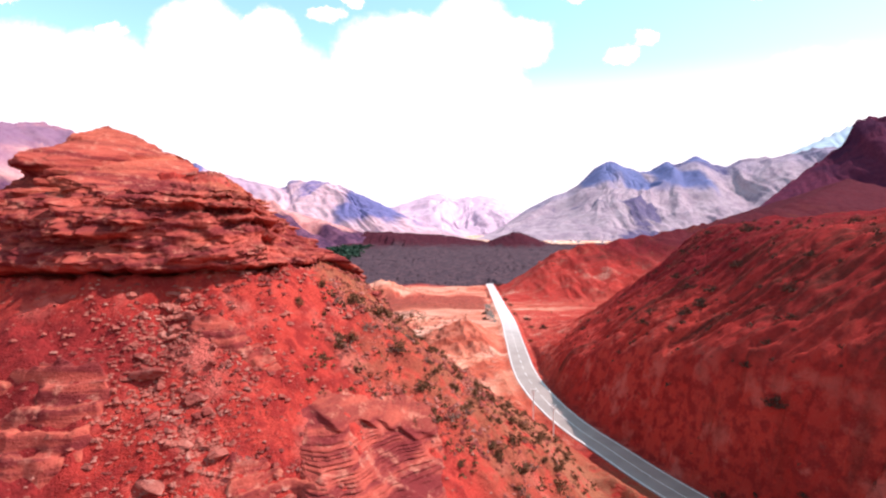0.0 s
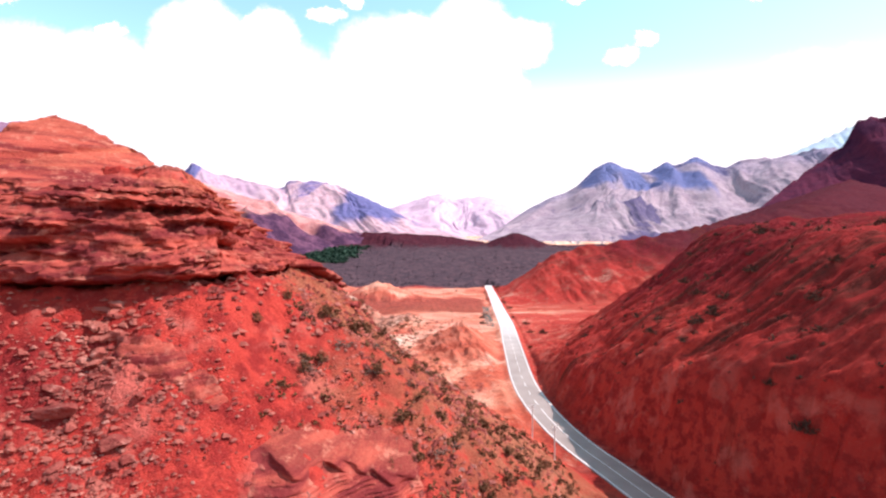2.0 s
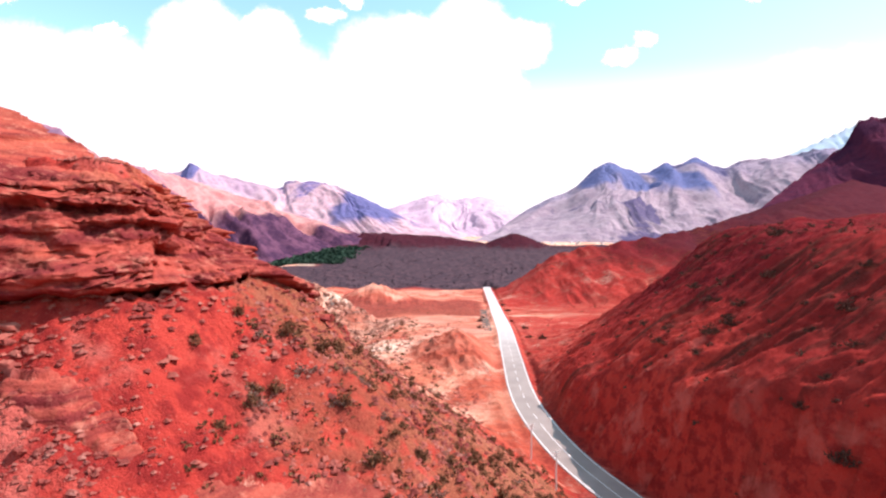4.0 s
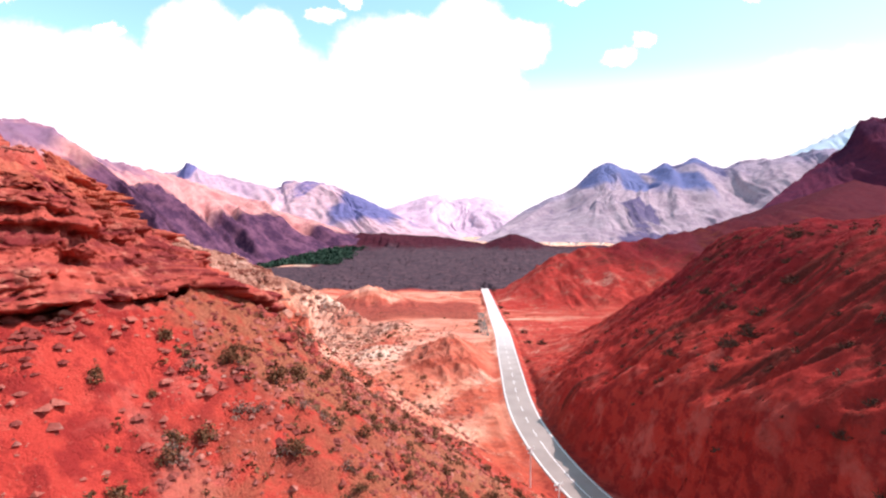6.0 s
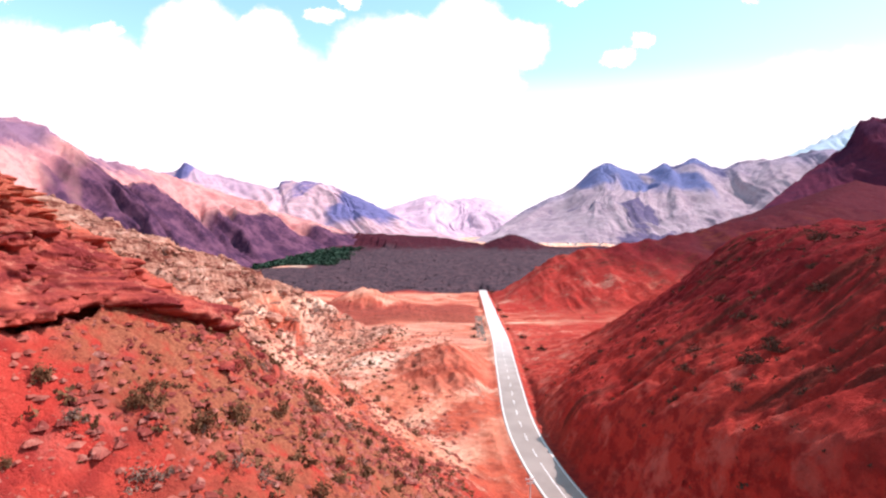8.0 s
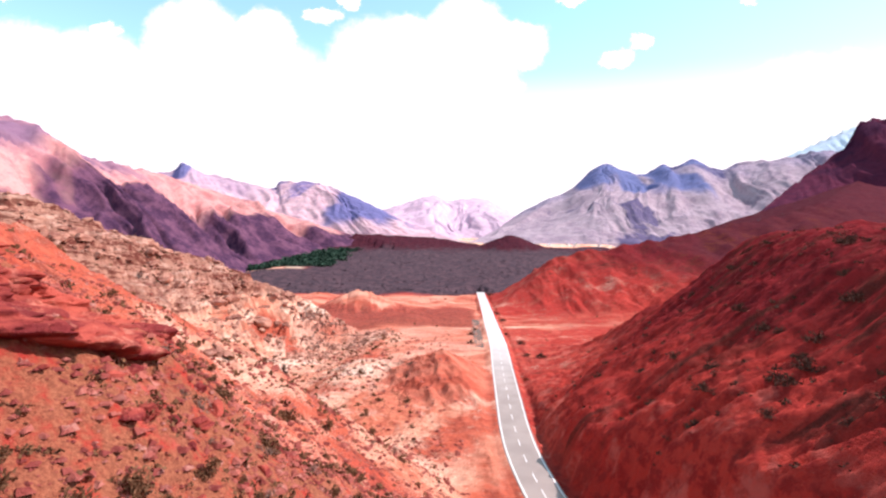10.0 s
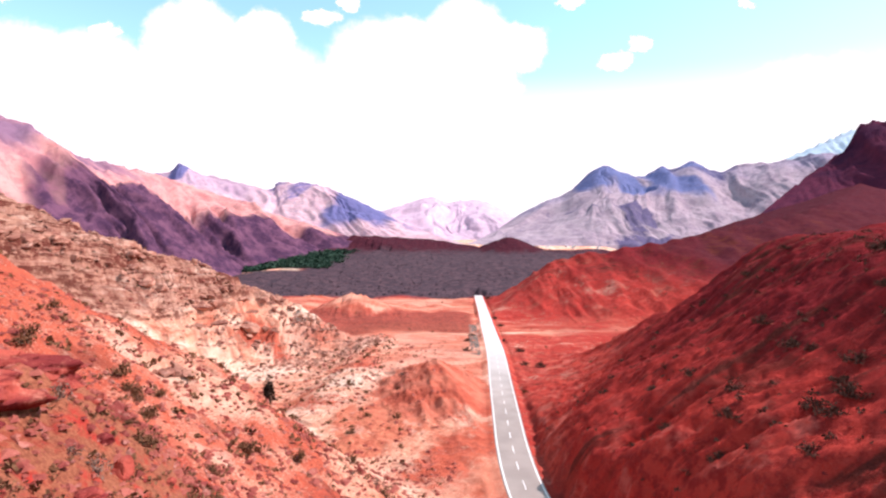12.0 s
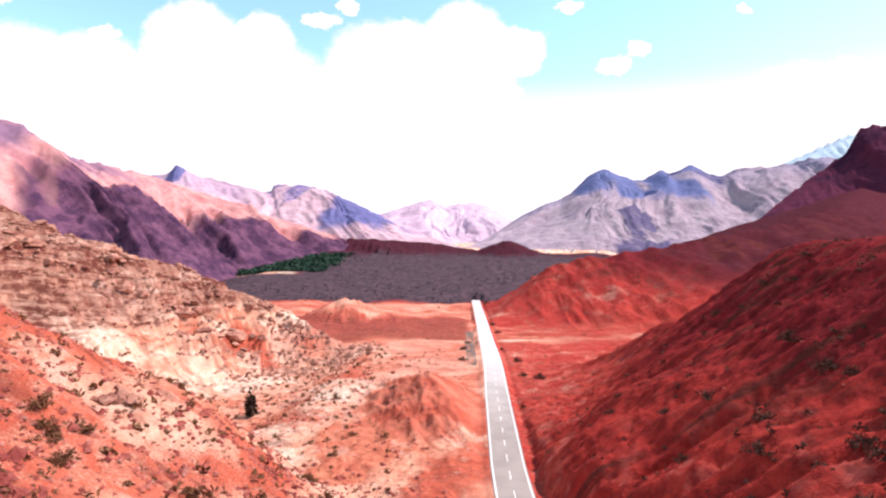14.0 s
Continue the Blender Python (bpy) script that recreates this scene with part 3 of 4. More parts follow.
brush = np.maximum(brush, (1 - left_side) * smooth(GX, 66, 90) * smooth(GY, 400, 440) * smooth(GY, 620, 590) * smooth(GZ, -4, 6) * np.clip(0.25 + gully, 0, 1))
brush = np.maximum(brush, right_hill * smooth(GY, 165, 120) * 0.55 * smooth(fbm(GX / 6, GY / 9, 4) + 0.5 * soft, 0.0, 0.5))
attribute(me, "brush", np.clip(brush, 0, 1))
# Second, darker tone of painted shade for the upper hillside and the bluff's foot.
attribute(me, "painted_shade", np.clip(0.85 * bluff_foot_shade * (0.9 + 0.4 * soft) + right_hill * smooth(GZ + 8 * soft + 8 * smooth(GY, 130, 165), 14, 44) * smooth(GX + 10 * soft, 44, 76) * (0.4 + 0.6 * smooth(GY, 110, 155)) + smooth(GX + 0.15 * GY + 20 * soft, 175, 250) * smooth(GZ, 4, 30) * smooth(GY, 250, 330) * smooth(GY, 1300, 1200), 0, 1))
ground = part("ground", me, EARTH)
tagged(ground, "red desert earth and scree in a dry valley", "ground", kind="structure")


# ---- the road ----
def ribbon(name, a, b, lo, hi, lift, thick=0.0):
    """A strip along the road, from offset a to b (right is positive), between two places on its line."""
    pts = ROAD[lo:hi + 1]
    bm = bmesh.new()
    rows = []
    for i, p in enumerate(pts):
        q0, q1 = ROAD[max(lo + i - 1, 0)], ROAD[min(lo + i + 1, len(ROAD) - 1)]
        d = (q1 - q0)
        side = Vector((d.y, -d.x, 0)).normalized()
        rows.append([bm.verts.new(p + side * o + Vector((0, 0, z))) for o, z in ((a, lift - thick), (a, lift), (b, lift), (b, lift - thick))])
    for r, s in zip(rows, rows[1:]):
        for k in range(3):
            bm.faces.new((r[k], r[k + 1], s[k + 1], s[k]))
    bm.faces.new(rows[0])
    bm.faces.new(rows[-1][::-1])
    bmesh.ops.recalc_face_normals(bm, faces=bm.faces)
    return bm


N = len(ROAD) - 1
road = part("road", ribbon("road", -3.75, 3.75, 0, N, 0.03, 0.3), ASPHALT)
tagged(road, "two-lane asphalt road bending between red slopes", "road", kind="structure")
part("edge_line", ribbon("edge_line", -3.48, -3.20, 0, N, 0.036, 0.004), PAINT, road, "white painted edge line")
part("edge_line", ribbon("edge_line", 3.20, 3.48, 0, N, 0.036, 0.004), PAINT, road, "white painted edge line")
solid_end = next(i for i, p in enumerate(ROAD) if p.y > 150)
part("centre_line", ribbon("centre_line", -0.10, 0.10, 0, solid_end, 0.036, 0.004), PAINT, road, "worn solid centre line")


def road_place(s):
    """Point and direction at a length along the road."""
    for p, q in zip(ROAD, ROAD[1:]):
        l = (q - p).length
        if s <= l:
            return p + (q - p) * (s / l), (q - p).normalized()
        s -= l
    return ROAD[-1], (ROAD[-1] - ROAD[-2]).normalized()


s0 = sum((ROAD[i + 1] - ROAD[i]).length for i in range(solid_end))
dash_mesh = bpy.data.meshes.new("dash")
bm = bmesh.new()
bmesh.ops.create_cube(bm, size=1.0, matrix=Matrix.Diagonal((0.2, 4.0, 0.006, 1)))
bm.to_mesh(dash_mesh)
bm.free()
for k in range(44):
    p, d = road_place(s0 + 5 + 9.0 * k)
    ob = part("dash", dash_mesh, PAINT, road)
    ob.matrix_world = Matrix.Translation(p + Vector((0, 0, 0.036))) @ d.to_track_quat("Y", "Z").to_matrix().to_4x4()


# ---- mountains ----
def mountain(crest, front, back, foot, light, rough, mat, label, seed, foot_dark=0.0, crest_dark=0.0, patches=()):
    """A range under a crest line: spurs and gullies run down to its foot."""
    crest = [Vector(c) for c in spline(crest, 26)]
    c = np.array([tuple(v) for v in crest])
    u = np.concatenate([[0], np.cumsum(np.hypot(np.diff(c[:, 0]), np.diff(c[:, 1])))])
    vs = np.concatenate([np.linspace(-1, 0, 14)[:-1], np.linspace(0, 1, 120) ** 1.15])
    U, V = np.meshgrid(u, vs)
    fx, fy = front
    X = c[None, :, 0] + np.where(V > 0, fx * V, back[0] * -V)
    Y = c[None, :, 1] + np.where(V > 0, fy * V, back[1] * -V)
    a = np.abs(V)
    prof = (1 - a) ** 1.35
    Z = foot + (c[None, :, 2] - foot) * prof
    L = math.hypot(fx, fy)
    warp = 0.5 * fbm(U / L * 2 + seed, V * 2, 3)
    spur = ridged(U / L * 2.3 + seed * 3.1 + warp, V * 0.6 + seed, 5, 0.5)
    rills = ridged(U / L * 9.0 + seed * 1.7 + 1.5 * warp, V * 1.3 + seed, 4, 0.55)
    tall = np.maximum(c[None, :, 2] - foot, 0)
    Z = Z + rough * tall * (spur - 0.4) * np.sin(np.pi * np.clip(a, 0, 1)) ** 0.8
    Z = Z + (0.018 * (rills - 0.4) + 0.012 * fbm(U / L * 14, V * 14 + seed, 4)) * tall * smooth(a, 0, 0.08)
    Z = np.where(a > 0.97, foot - 40, Z)
    Z[(V == 0)] += 0.022 * (tall * ridged(U / L * 9 + seed, V + 3, 3))[V == 0]
    me = grid_mesh("mountain", X, Y, Z)
    wob = fbm(U / L * 4 + seed, V * 4, 3)
    # Mask for outcrops, and for haze and cloud shade put into the colour.
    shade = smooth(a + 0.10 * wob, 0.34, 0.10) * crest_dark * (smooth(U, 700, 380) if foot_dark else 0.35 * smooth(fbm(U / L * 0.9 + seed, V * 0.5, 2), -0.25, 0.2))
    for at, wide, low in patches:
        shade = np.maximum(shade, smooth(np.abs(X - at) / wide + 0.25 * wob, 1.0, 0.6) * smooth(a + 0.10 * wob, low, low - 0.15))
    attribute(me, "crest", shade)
    # Cloud shade painted over the lower slope.
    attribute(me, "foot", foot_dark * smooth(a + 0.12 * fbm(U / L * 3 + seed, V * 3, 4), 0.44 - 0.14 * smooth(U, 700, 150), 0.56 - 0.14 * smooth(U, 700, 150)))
    ob = part("mountain", me, mat)
    return tagged(ob, label, "mountain", kind="structure")


PINK = mountain_material("pink_eroded_rock", rgb(0.66, 0.31, 0.28), rgb(0.16, 0.066, 0.11), rgb(0.54, 0.21, 0.20), 240, (0.58, 0.70), high=(0.20, 0.115, 0.19, 1.0), painted_shade=(0.064, 0.028, 0.060, 1.0))
# The lilac, blue and pale tones put distance haze into the rock colour.
LILAC = mountain_material("hazed_lilac_rock", rgb(0.68, 0.43, 0.46), rgb(0.24, 0.18, 0.34), rgb(0.60, 0.35, 0.39), 420, (0.54, 0.64))
BLUISH = mountain_material("hazed_blue_rock", rgb(0.41, 0.31, 0.345), rgb(0.12, 0.095, 0.17), rgb(0.31, 0.225, 0.27), 620, (0.56, 0.60), high=(0.135, 0.15, 0.30, 1.0))
FARPINK = mountain_material("hazed_pink_rock", rgb(0.64, 0.44, 0.53), rgb(0.44, 0.31, 0.45), rgb(0.58, 0.39, 0.48), 500, (0.6, 0.75))
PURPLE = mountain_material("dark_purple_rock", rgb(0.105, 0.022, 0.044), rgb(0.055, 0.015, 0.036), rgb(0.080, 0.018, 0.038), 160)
FARBLUE = mountain_material("hazed_pale_blue_rock", rgb(0.58, 0.70, 0.78), rgb(0.52, 0.64, 0.74), rgb(0.55, 0.67, 0.76), 600)

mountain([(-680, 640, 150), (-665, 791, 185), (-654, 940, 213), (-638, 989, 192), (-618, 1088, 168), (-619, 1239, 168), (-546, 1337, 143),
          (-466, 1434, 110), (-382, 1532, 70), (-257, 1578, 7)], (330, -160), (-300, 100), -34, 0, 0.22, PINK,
         "eroded pink mountain ridge with cloud shade painted on its lower slope", 1.0, 1.0, 0.9)
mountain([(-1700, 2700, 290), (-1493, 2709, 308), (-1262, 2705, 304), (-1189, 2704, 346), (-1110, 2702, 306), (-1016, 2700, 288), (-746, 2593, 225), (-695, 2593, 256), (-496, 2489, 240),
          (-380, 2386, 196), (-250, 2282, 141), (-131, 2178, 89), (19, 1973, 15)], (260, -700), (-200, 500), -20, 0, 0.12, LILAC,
         "pink mountain range beyond the valley, tinted lilac as by haze", 2.0, 0.0, 1.0, ((-270, 150, 0.72), (-1189, 60, 0.25), (-700, 60, 0.15)))
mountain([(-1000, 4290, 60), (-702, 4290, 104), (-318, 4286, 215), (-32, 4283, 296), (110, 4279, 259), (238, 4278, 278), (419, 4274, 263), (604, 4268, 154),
          (842, 4259, -15)], (0, -900), (0, 500), -30, 0, 0.22, FARPINK, "pink mountains far along the valley, paled as by haze", 3.0)
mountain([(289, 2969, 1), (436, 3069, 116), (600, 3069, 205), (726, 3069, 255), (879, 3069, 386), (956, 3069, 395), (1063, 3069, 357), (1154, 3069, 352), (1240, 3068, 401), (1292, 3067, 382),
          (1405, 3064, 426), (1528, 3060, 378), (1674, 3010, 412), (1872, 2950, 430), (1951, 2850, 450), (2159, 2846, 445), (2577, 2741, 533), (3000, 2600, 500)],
         (-260, -1000), (200, 600), -20, 0, 0.15, BLUISH, "mountain massif with pale gullied slopes, tinted blue-grey as by haze", 4.0, 0.0, 1.0,
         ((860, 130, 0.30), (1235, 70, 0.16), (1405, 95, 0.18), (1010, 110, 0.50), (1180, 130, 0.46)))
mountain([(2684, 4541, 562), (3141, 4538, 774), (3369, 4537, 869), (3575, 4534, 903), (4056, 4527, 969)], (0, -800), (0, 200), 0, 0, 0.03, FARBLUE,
         "mountain on the horizon, tinted pale blue as by haze", 5.0)
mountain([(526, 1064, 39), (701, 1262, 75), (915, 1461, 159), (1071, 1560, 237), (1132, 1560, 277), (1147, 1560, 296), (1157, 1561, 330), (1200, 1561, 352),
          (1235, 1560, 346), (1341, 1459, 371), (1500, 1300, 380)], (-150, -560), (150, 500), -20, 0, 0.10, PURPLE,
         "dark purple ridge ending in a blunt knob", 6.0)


# ---- the bluff's crag ----
def crag():
    """Layered rock that stands out of the bluff: beds with undercut joints between them."""
    nu = 640
    left, right, line = 1.15 * 24, 2.75 * 24, 18.0
    u = np.linspace(-left, line + right, nu)
    zs = np.concatenate([np.linspace(33.0, 53.0, 210), np.linspace(53.0, 65.0, 71)[1:]])
    U, S = np.meshgrid(u, zs)
    ang = np.where(U < 0, -1.91 + U / 24, np.where(U > line, -1.91 + (U - line) / 24, -1.91))
    k = np.clip(U / line, 0, 1)
    cx, cy = -53 + 17 * k, 92 - 6 * k
    top = 62.6 - 6.2 * np.clip(k, 0, 1) + 0.8 * perlin(U / 9, U * 0 + 0.5) - 2.6 * smooth(U, line - 4, line + 6)
    Z = np.where(S > 49, 49 + (S - 49) * (top - 49) / 16, S)
    turn = smooth(U, line + 17, line + 41)
    front = np.interp(S, [33, 40, 43.6, 51.3, 56, 60, 63, 64.3, 65], [31.0, 28.2, 26.4, 22.3, 18.0, 12.5, 7.0, 3.0, 0.0])
    flank = np.maximum((55.4 - Z) / 0.72, 0) + 1.8 * smooth(Z, 48, 52)
    R = front * (1 - turn) + flank * turn
    R = R * (1 - (0.42 * smooth(U, 6, -5) + 0.2 * smooth(U, 0, -left) + 0.20 * smooth(Z, 49, 55) * smooth(U, 5, -11)))
    # beds lie level low down and dip with the crest higher up
    dip = Z + 0.04 * U + 0.26 * np.maximum(U - 8, 0) * smooth(Z, 46, 55) + 0.12 * np.maximum(U - line - 40, 0) - 0.9 * fbm(U / 20, Z * 0 + 7, 3)
    warp = 0.5 * perlin(U / 7, Z / 5)
    thick = np.tanh(3.2 * perlin(dip * 0.42 + 0.25 * warp, U / 34 + 3))
    mid = np.tanh(2.6 * perlin(dip * 1.05 + 4 + 0.3 * warp, U / 13))
    thin = np.tanh(2.2 * perlin(dip * 2.6 + 0.5 * warp, U / 6))
    hard = 0.55 * thick + 0.3 * mid + 0.15 * thin
    joint = smooth(np.abs(perlin(U / 4.2 + 0.8 * thick + 0.4 * mid, dip * 0.11 + 2)), 0.10, 0.0)
    split = smooth(np.abs(perlin(U / 1.7 + 1.3 * mid, dip * 0.35)), 0.12, 0.0)
    steep = smooth(S, 63, 50) * 0.6 + 0.4
    steep = steep * (0.4 + 0.6 * smooth(fbm(U / 9 + 2, Z / 4, 3), -0.35, 0.25))
    steep = steep * (1 - 0.75 * smooth(U, line + 8, line + 24) * smooth(Z, 50.5, 53.5))
    crumble = fbm(U / 6, Z / 3.5, 5, 0.62)
    hollow = smooth(fbm(U / 12 + 3, Z / 6 + 1, 3), 0.25, 0.8)
    soil = smooth(fbm(U / 10 + 9, Z / 9 + 4, 3), 0.3, 0.85)
    R = R + steep * (1.25 * thick + 0.42 * mid + 0.18 * thin) * (1 - 0.6 * soil) - steep * (0.7 * joint + 0.2 * split + 2.0 * hollow)
    R = R + 1.9 * steep * crumble + 0.55 * fbm(U / 2.0, Z / 1.5, 4)
    # a slanting gully on the shoulder, with an overhang beside it
    course = U - np.interp(Z, [48, 50, 57, 60], [8.5, 10.2, 14.5, 15.5])
    R = R - 3.0 * smooth(np.abs(course + 0.6 * perlin(Z / 2, U / 9)), 1.9, 0.5) * smooth(Z, 48, 50) * smooth(Z, 60, 57)
    R = R + 2.6 * smooth(course, -1.0, -3.0) * smooth(course, -12, -7) * smooth(Z, 53.6, 54.6) * smooth(Z, 60, 57) - 2.2 * smooth(course, -1.5, -3.5) * smooth(Z, 49.5, 51) * smooth(Z, 54, 53)
    foot = 41.2 - 5.0 * smooth(U, line + 40, line + 60)
    R = R + 1.4 * smooth(Z, foot - 0.2, foot + 0.4) * smooth(Z, foot + 3.6, foot + 1.6) * smooth(U, line + 24, line + 40)
    R = R - 4.6 * smooth(Z, foot + 0.9, foot - 0.5) - 3.0 * smooth(Z, foot + 2.3, foot + 1.0) * smooth(perlin(U / 13, Z * 0 + 0.3), -0.1, 0.25)
    R = R - 8 * smooth(U, line + right - 4, line + right) - 4 * smooth(U, -left + 6, -left)
    R = np.maximum(R, 0)
    Zd = Z + 0.22 * fbm(U / 1.7, Z * 1.5, 3)
    X, Y = cx + R * np.cos(ang), cy + R * np.sin(ang)
    # Soil on the beds, and painted sunlight on the right shoulder.
    earth = np.clip(0.4 * soil * smooth(hard, 0.6, -0.2) + smooth(Z, 55, 61) * 0.35 + 0.75 * smooth(U, line + 10, line + 26) * smooth(Z - 0.10 * (line + 45 - U), 46, 50) * smooth(crumble, -0.5, 0.3) + 0.6 * smooth(np.abs(course), 1.5, 0.3) * smooth(Z, 48, 50), 0, 1)
    root = new("rock_outcrop")
    cuts = [0, 62, 92, 122, 150, 178, 206, 236, len(zs) - 1]
    for a, b in zip(cuts, cuts[1:]):
        me = grid_mesh("rock_bed", X[a:b + 1], Y[a:b + 1], Zd[a:b + 1])
        attribute(me, "soil", earth[a:b + 1])
        part("rock_bed", me, CRAG, root)
    return tagged(root, "craggy layered red rock outcrop with undercut ledges on the bluff", "rock outcrop")


crag()


def scree_ledge(cx, cy, rx, ry, step, seed, label, alcove=0.0, mat=None):
    """A low run of layered rock that breaks through the scree in steps."""
    X, Y = np.meshgrid(np.arange(cx - rx * 1.2, cx + rx * 1.2, 0.13), np.arange(cy - ry * 1.2, cy + ry * 1.2, 0.13))
    G = land(X, Y)
    e = np.hypot((X - cx) / rx, (Y - cy) / ry) + 0.20 * fbm(X / 4 + seed, Y / 4, 4)
    mask = smooth(e, 1.0, 0.72)
    t = (G + 0.5 * fbm(X / 9 + seed, Y / 9, 2)) / step + 0.18 * perlin(X / 2.2, Y / 2.2 + seed)
    f = t - np.floor(t)
    Z = G - 0.5 + mask * (1.25 + step * 1.25 * (smooth(f, 0.62, 0.93) - f + 0.3) + 0.22 * fbm(X / 1.3, Y / 1.3, 3))
    Z = Z - alcove * smooth(np.hypot((X - cx + 0.35 * rx) / (0.42 * rx), (Y - cy - 0.25 * ry) / (0.34 * ry)), 1.0, 0.6)
    root = new("rock_ledge")
    n = X.shape[0]
    for lo, hi in ((0, n // 3), (n // 3, 2 * n // 3), (2 * n // 3, n - 1)):
        c = slice(lo, hi + 1)
        me = grid_mesh("rock_bed", X[c], Y[c], Z[c])
        attribute(me, "soil", (0.45 * smooth(f, 0.5, 0.1) * smooth(fbm(X / 5, Y / 5, 2), -0.3, 0.3))[c])
        part("rock_bed", me, mat or CRAG, root)
    return tagged(root, label, "rock ledge", "ledges in the scree")


def strata_face(x0, x1, top0, top1, depth, label):
    """A cut in the scree: a jutting lip, a dark hollow under it, then thin beds one below the other."""
    u = np.arange(x0, x1, 0.12)
    w = np.arange(-1.2, depth, 0.05)
    U, Wd = np.meshgrid(u, w)
    k = (u - x0) / (x1 - x0)
    top = top0 + (top1 - top0) * k + 0.2 * fbm(u / 4, u * 0 + 3, 3)
    Z = top[None, :] - Wd
    ys = np.arange(30, 90, 0.4)
    Y = np.zeros(U.shape)
    for i, x in enumerate(u):
        h = np.maximum.accumulate(land(np.full(ys.shape, x), ys) + 1e-4 * ys)
        Y[:, i] = np.interp(Z[:, i], h, ys)
    ends = smooth(k, 0.0, 0.28) * smooth(k, 1.0, 0.7)
    lay = Z + 0.06 * U
    thin = 0.8 * perlin(lay * 5.2, U / 60) + 0.8 * perlin(lay * 9.3, U / 50 + 5)
    out = np.interp(Wd, [-1.2, -0.5, 0.0, 0.35, 0.55, 1.0, 1.9, 2.6, 3.2, depth - 1.2, depth], [-0.8, 0.4, 1.6, 2.1, 1.7, 0.7, 0.8, 1.3, 1.7, 2.0, -0.6])
    out = out + 0.30 * np.tanh(2.6 * thin) * smooth(Wd, 0.9, 1.6) + 0.12 * fbm(U / 1.6, Wd / 0.9, 4) + 0.35 * (ridged(U / 0.8, Wd / 4, 2) - 0.6) * smooth(Wd, 0.6, 0.0)
    Y = Y - ((out + 0.8) * ends - 1.0 * (1 - ends))
    root = new("rock_ledge")
    rows = [0, int(1.7 / 0.05), int(3.2 / 0.05), int(5.0 / 0.05), len(w) - 1]
    for a, b in zip(rows, rows[1:]):
        me = grid_mesh("rock_bed", U[a:b + 1], Y[a:b + 1], Z[a:b + 1])
        attribute(me, "soil", (smooth(Wd, 0.45, 0.1) * 0.2)[a:b + 1])
        part("rock_bed", me, CRAG, root)
    return tagged(root, label, "rock ledge", "ledges in the scree")


strata_face(-13.5, 3.5, 29.2, 23.2, 8.5, "layered red rock ledge with a dark hollow under its lip")
scree_ledge(-20.5, 57.2, 6.0, 1.6, 0.7, 5.0, "thin ledge of red rock crossing the scree")
scree_ledge(-34.0, 47.5, 7.0, 5.0, 1.3, 7.0, "red rock ledge in the shaded foot of the bluff", 1.2)
scree_ledge(-13.0, 47.0, 5.0, 3.0, 0.9, 9.0, "worn ledge of red rock in loose scree")

# ---- loose things ----
rng = np.random.RandomState(21)


def clear(x, y):
    """Only those places that lie off the road and its verge."""
    d, _, _ = along(x, y, ROAD_COARSE)
    keep = d > 6.5
    return x[keep], y[keep]


def drop_on(x, y, down=0.0):
    return float(ground_height(np.array([x]), np.array([y]))[0]) - down


def boulder_mesh(seed, flat):
    """An angular stone: a ball cut by many planes."""
    r = random.Random(seed)
    bm = bmesh.new()
    bmesh.ops.create_icosphere(bm, subdivisions=3, radius=1.0)
    planes = [(Vector((r.uniform(-1, 1), r.uniform(-1, 1), r.uniform(-1, 1))).normalized(), r.uniform(0.45, 0.8)) for _ in range(11)]
    for v in bm.verts:
        for nrm, d in planes:
            over = v.co.dot(nrm) - d
            if over > 0:
                v.co -= nrm * over * 0.95
        v.co += Vector((noise.noise(v.co * 2.3 + Vector((seed, 0, 0))), noise.noise(v.co * 2.1 + Vector((0, seed, 0))), noise.noise(v.co * 2.6))) * 0.10
        v.co.x *= 1.0 + 0.25 * math.sin(seed)
        v.co.z *= flat
    bmesh.ops.dissolve_limit(bm, angle_limit=radians(9), verts=bm.verts, edges=bm.edges)
    bmesh.ops.triangulate(bm, faces=bm.faces)
    me = bpy.data.meshes.new("boulder")
    bm.to_mesh(me)
    bm.free()
    return me


BOULDERS = [boulder_mesh(k, f) for k, f in enumerate((0.75, 0.55, 0.4, 0.9, 0.35, 0.65, 0.5, 0.8))]


PALE_BOULDERS = [me.copy() for me in BOULDERS]
RED_BOULDERS = [me.copy() for me in BOULDERS]


def boulder(x, y, size, label, group, sink=0.25, kind=None, mat=None):
    k = rng.randint(len(BOULDERS)) if kind is None else kind
    ob = part("boulder", (RED_BOULDERS if mat == CRAG else PALE_BOULDERS)[k], mat) if mat else part("boulder", BOULDERS[k], STONE)
    z = drop_on(x, y) + size * 0.5 * (0.55 - sink)
    ob.matrix_world = pose(x, y, z, rng.uniform(-18, 18), rng.uniform(-18, 18), rng.uniform(0, 360)) @ Matrix.Diagonal((size / 2, size / 2 * rng.uniform(0.75, 1.1), size / 2, 1))
    return tagged(ob, label, "boulder", group)


# the large fallen stones, then the heap and the trail below the crag
for x, y, size in ((-22.0, 44.5, 2.4), (-20.8, 47.2, 1.9), (-26.2, 52.3, 2.9), (-21.5, 51.3, 2.2), (-27.6, 53.4, 1.6), (-24.0, 48.5, 1.3), (-16.5, 43.8, 2.0), (-18.0, 48.0, 2.2)):
    boulder(x, y, size, "large flat fallen slab of red rock on scree", "fallen slabs", kind=[1, 2, 4][rng.randint(3)])
for _ in range(46):
    boulder(-26.0 + rng.normal(0, 1.9), 58.0 + rng.normal(0, 1.5), 0.6 + 1.2 * rng.rand() ** 2, "angular red stone in a rock pile on scree", "rock pile")
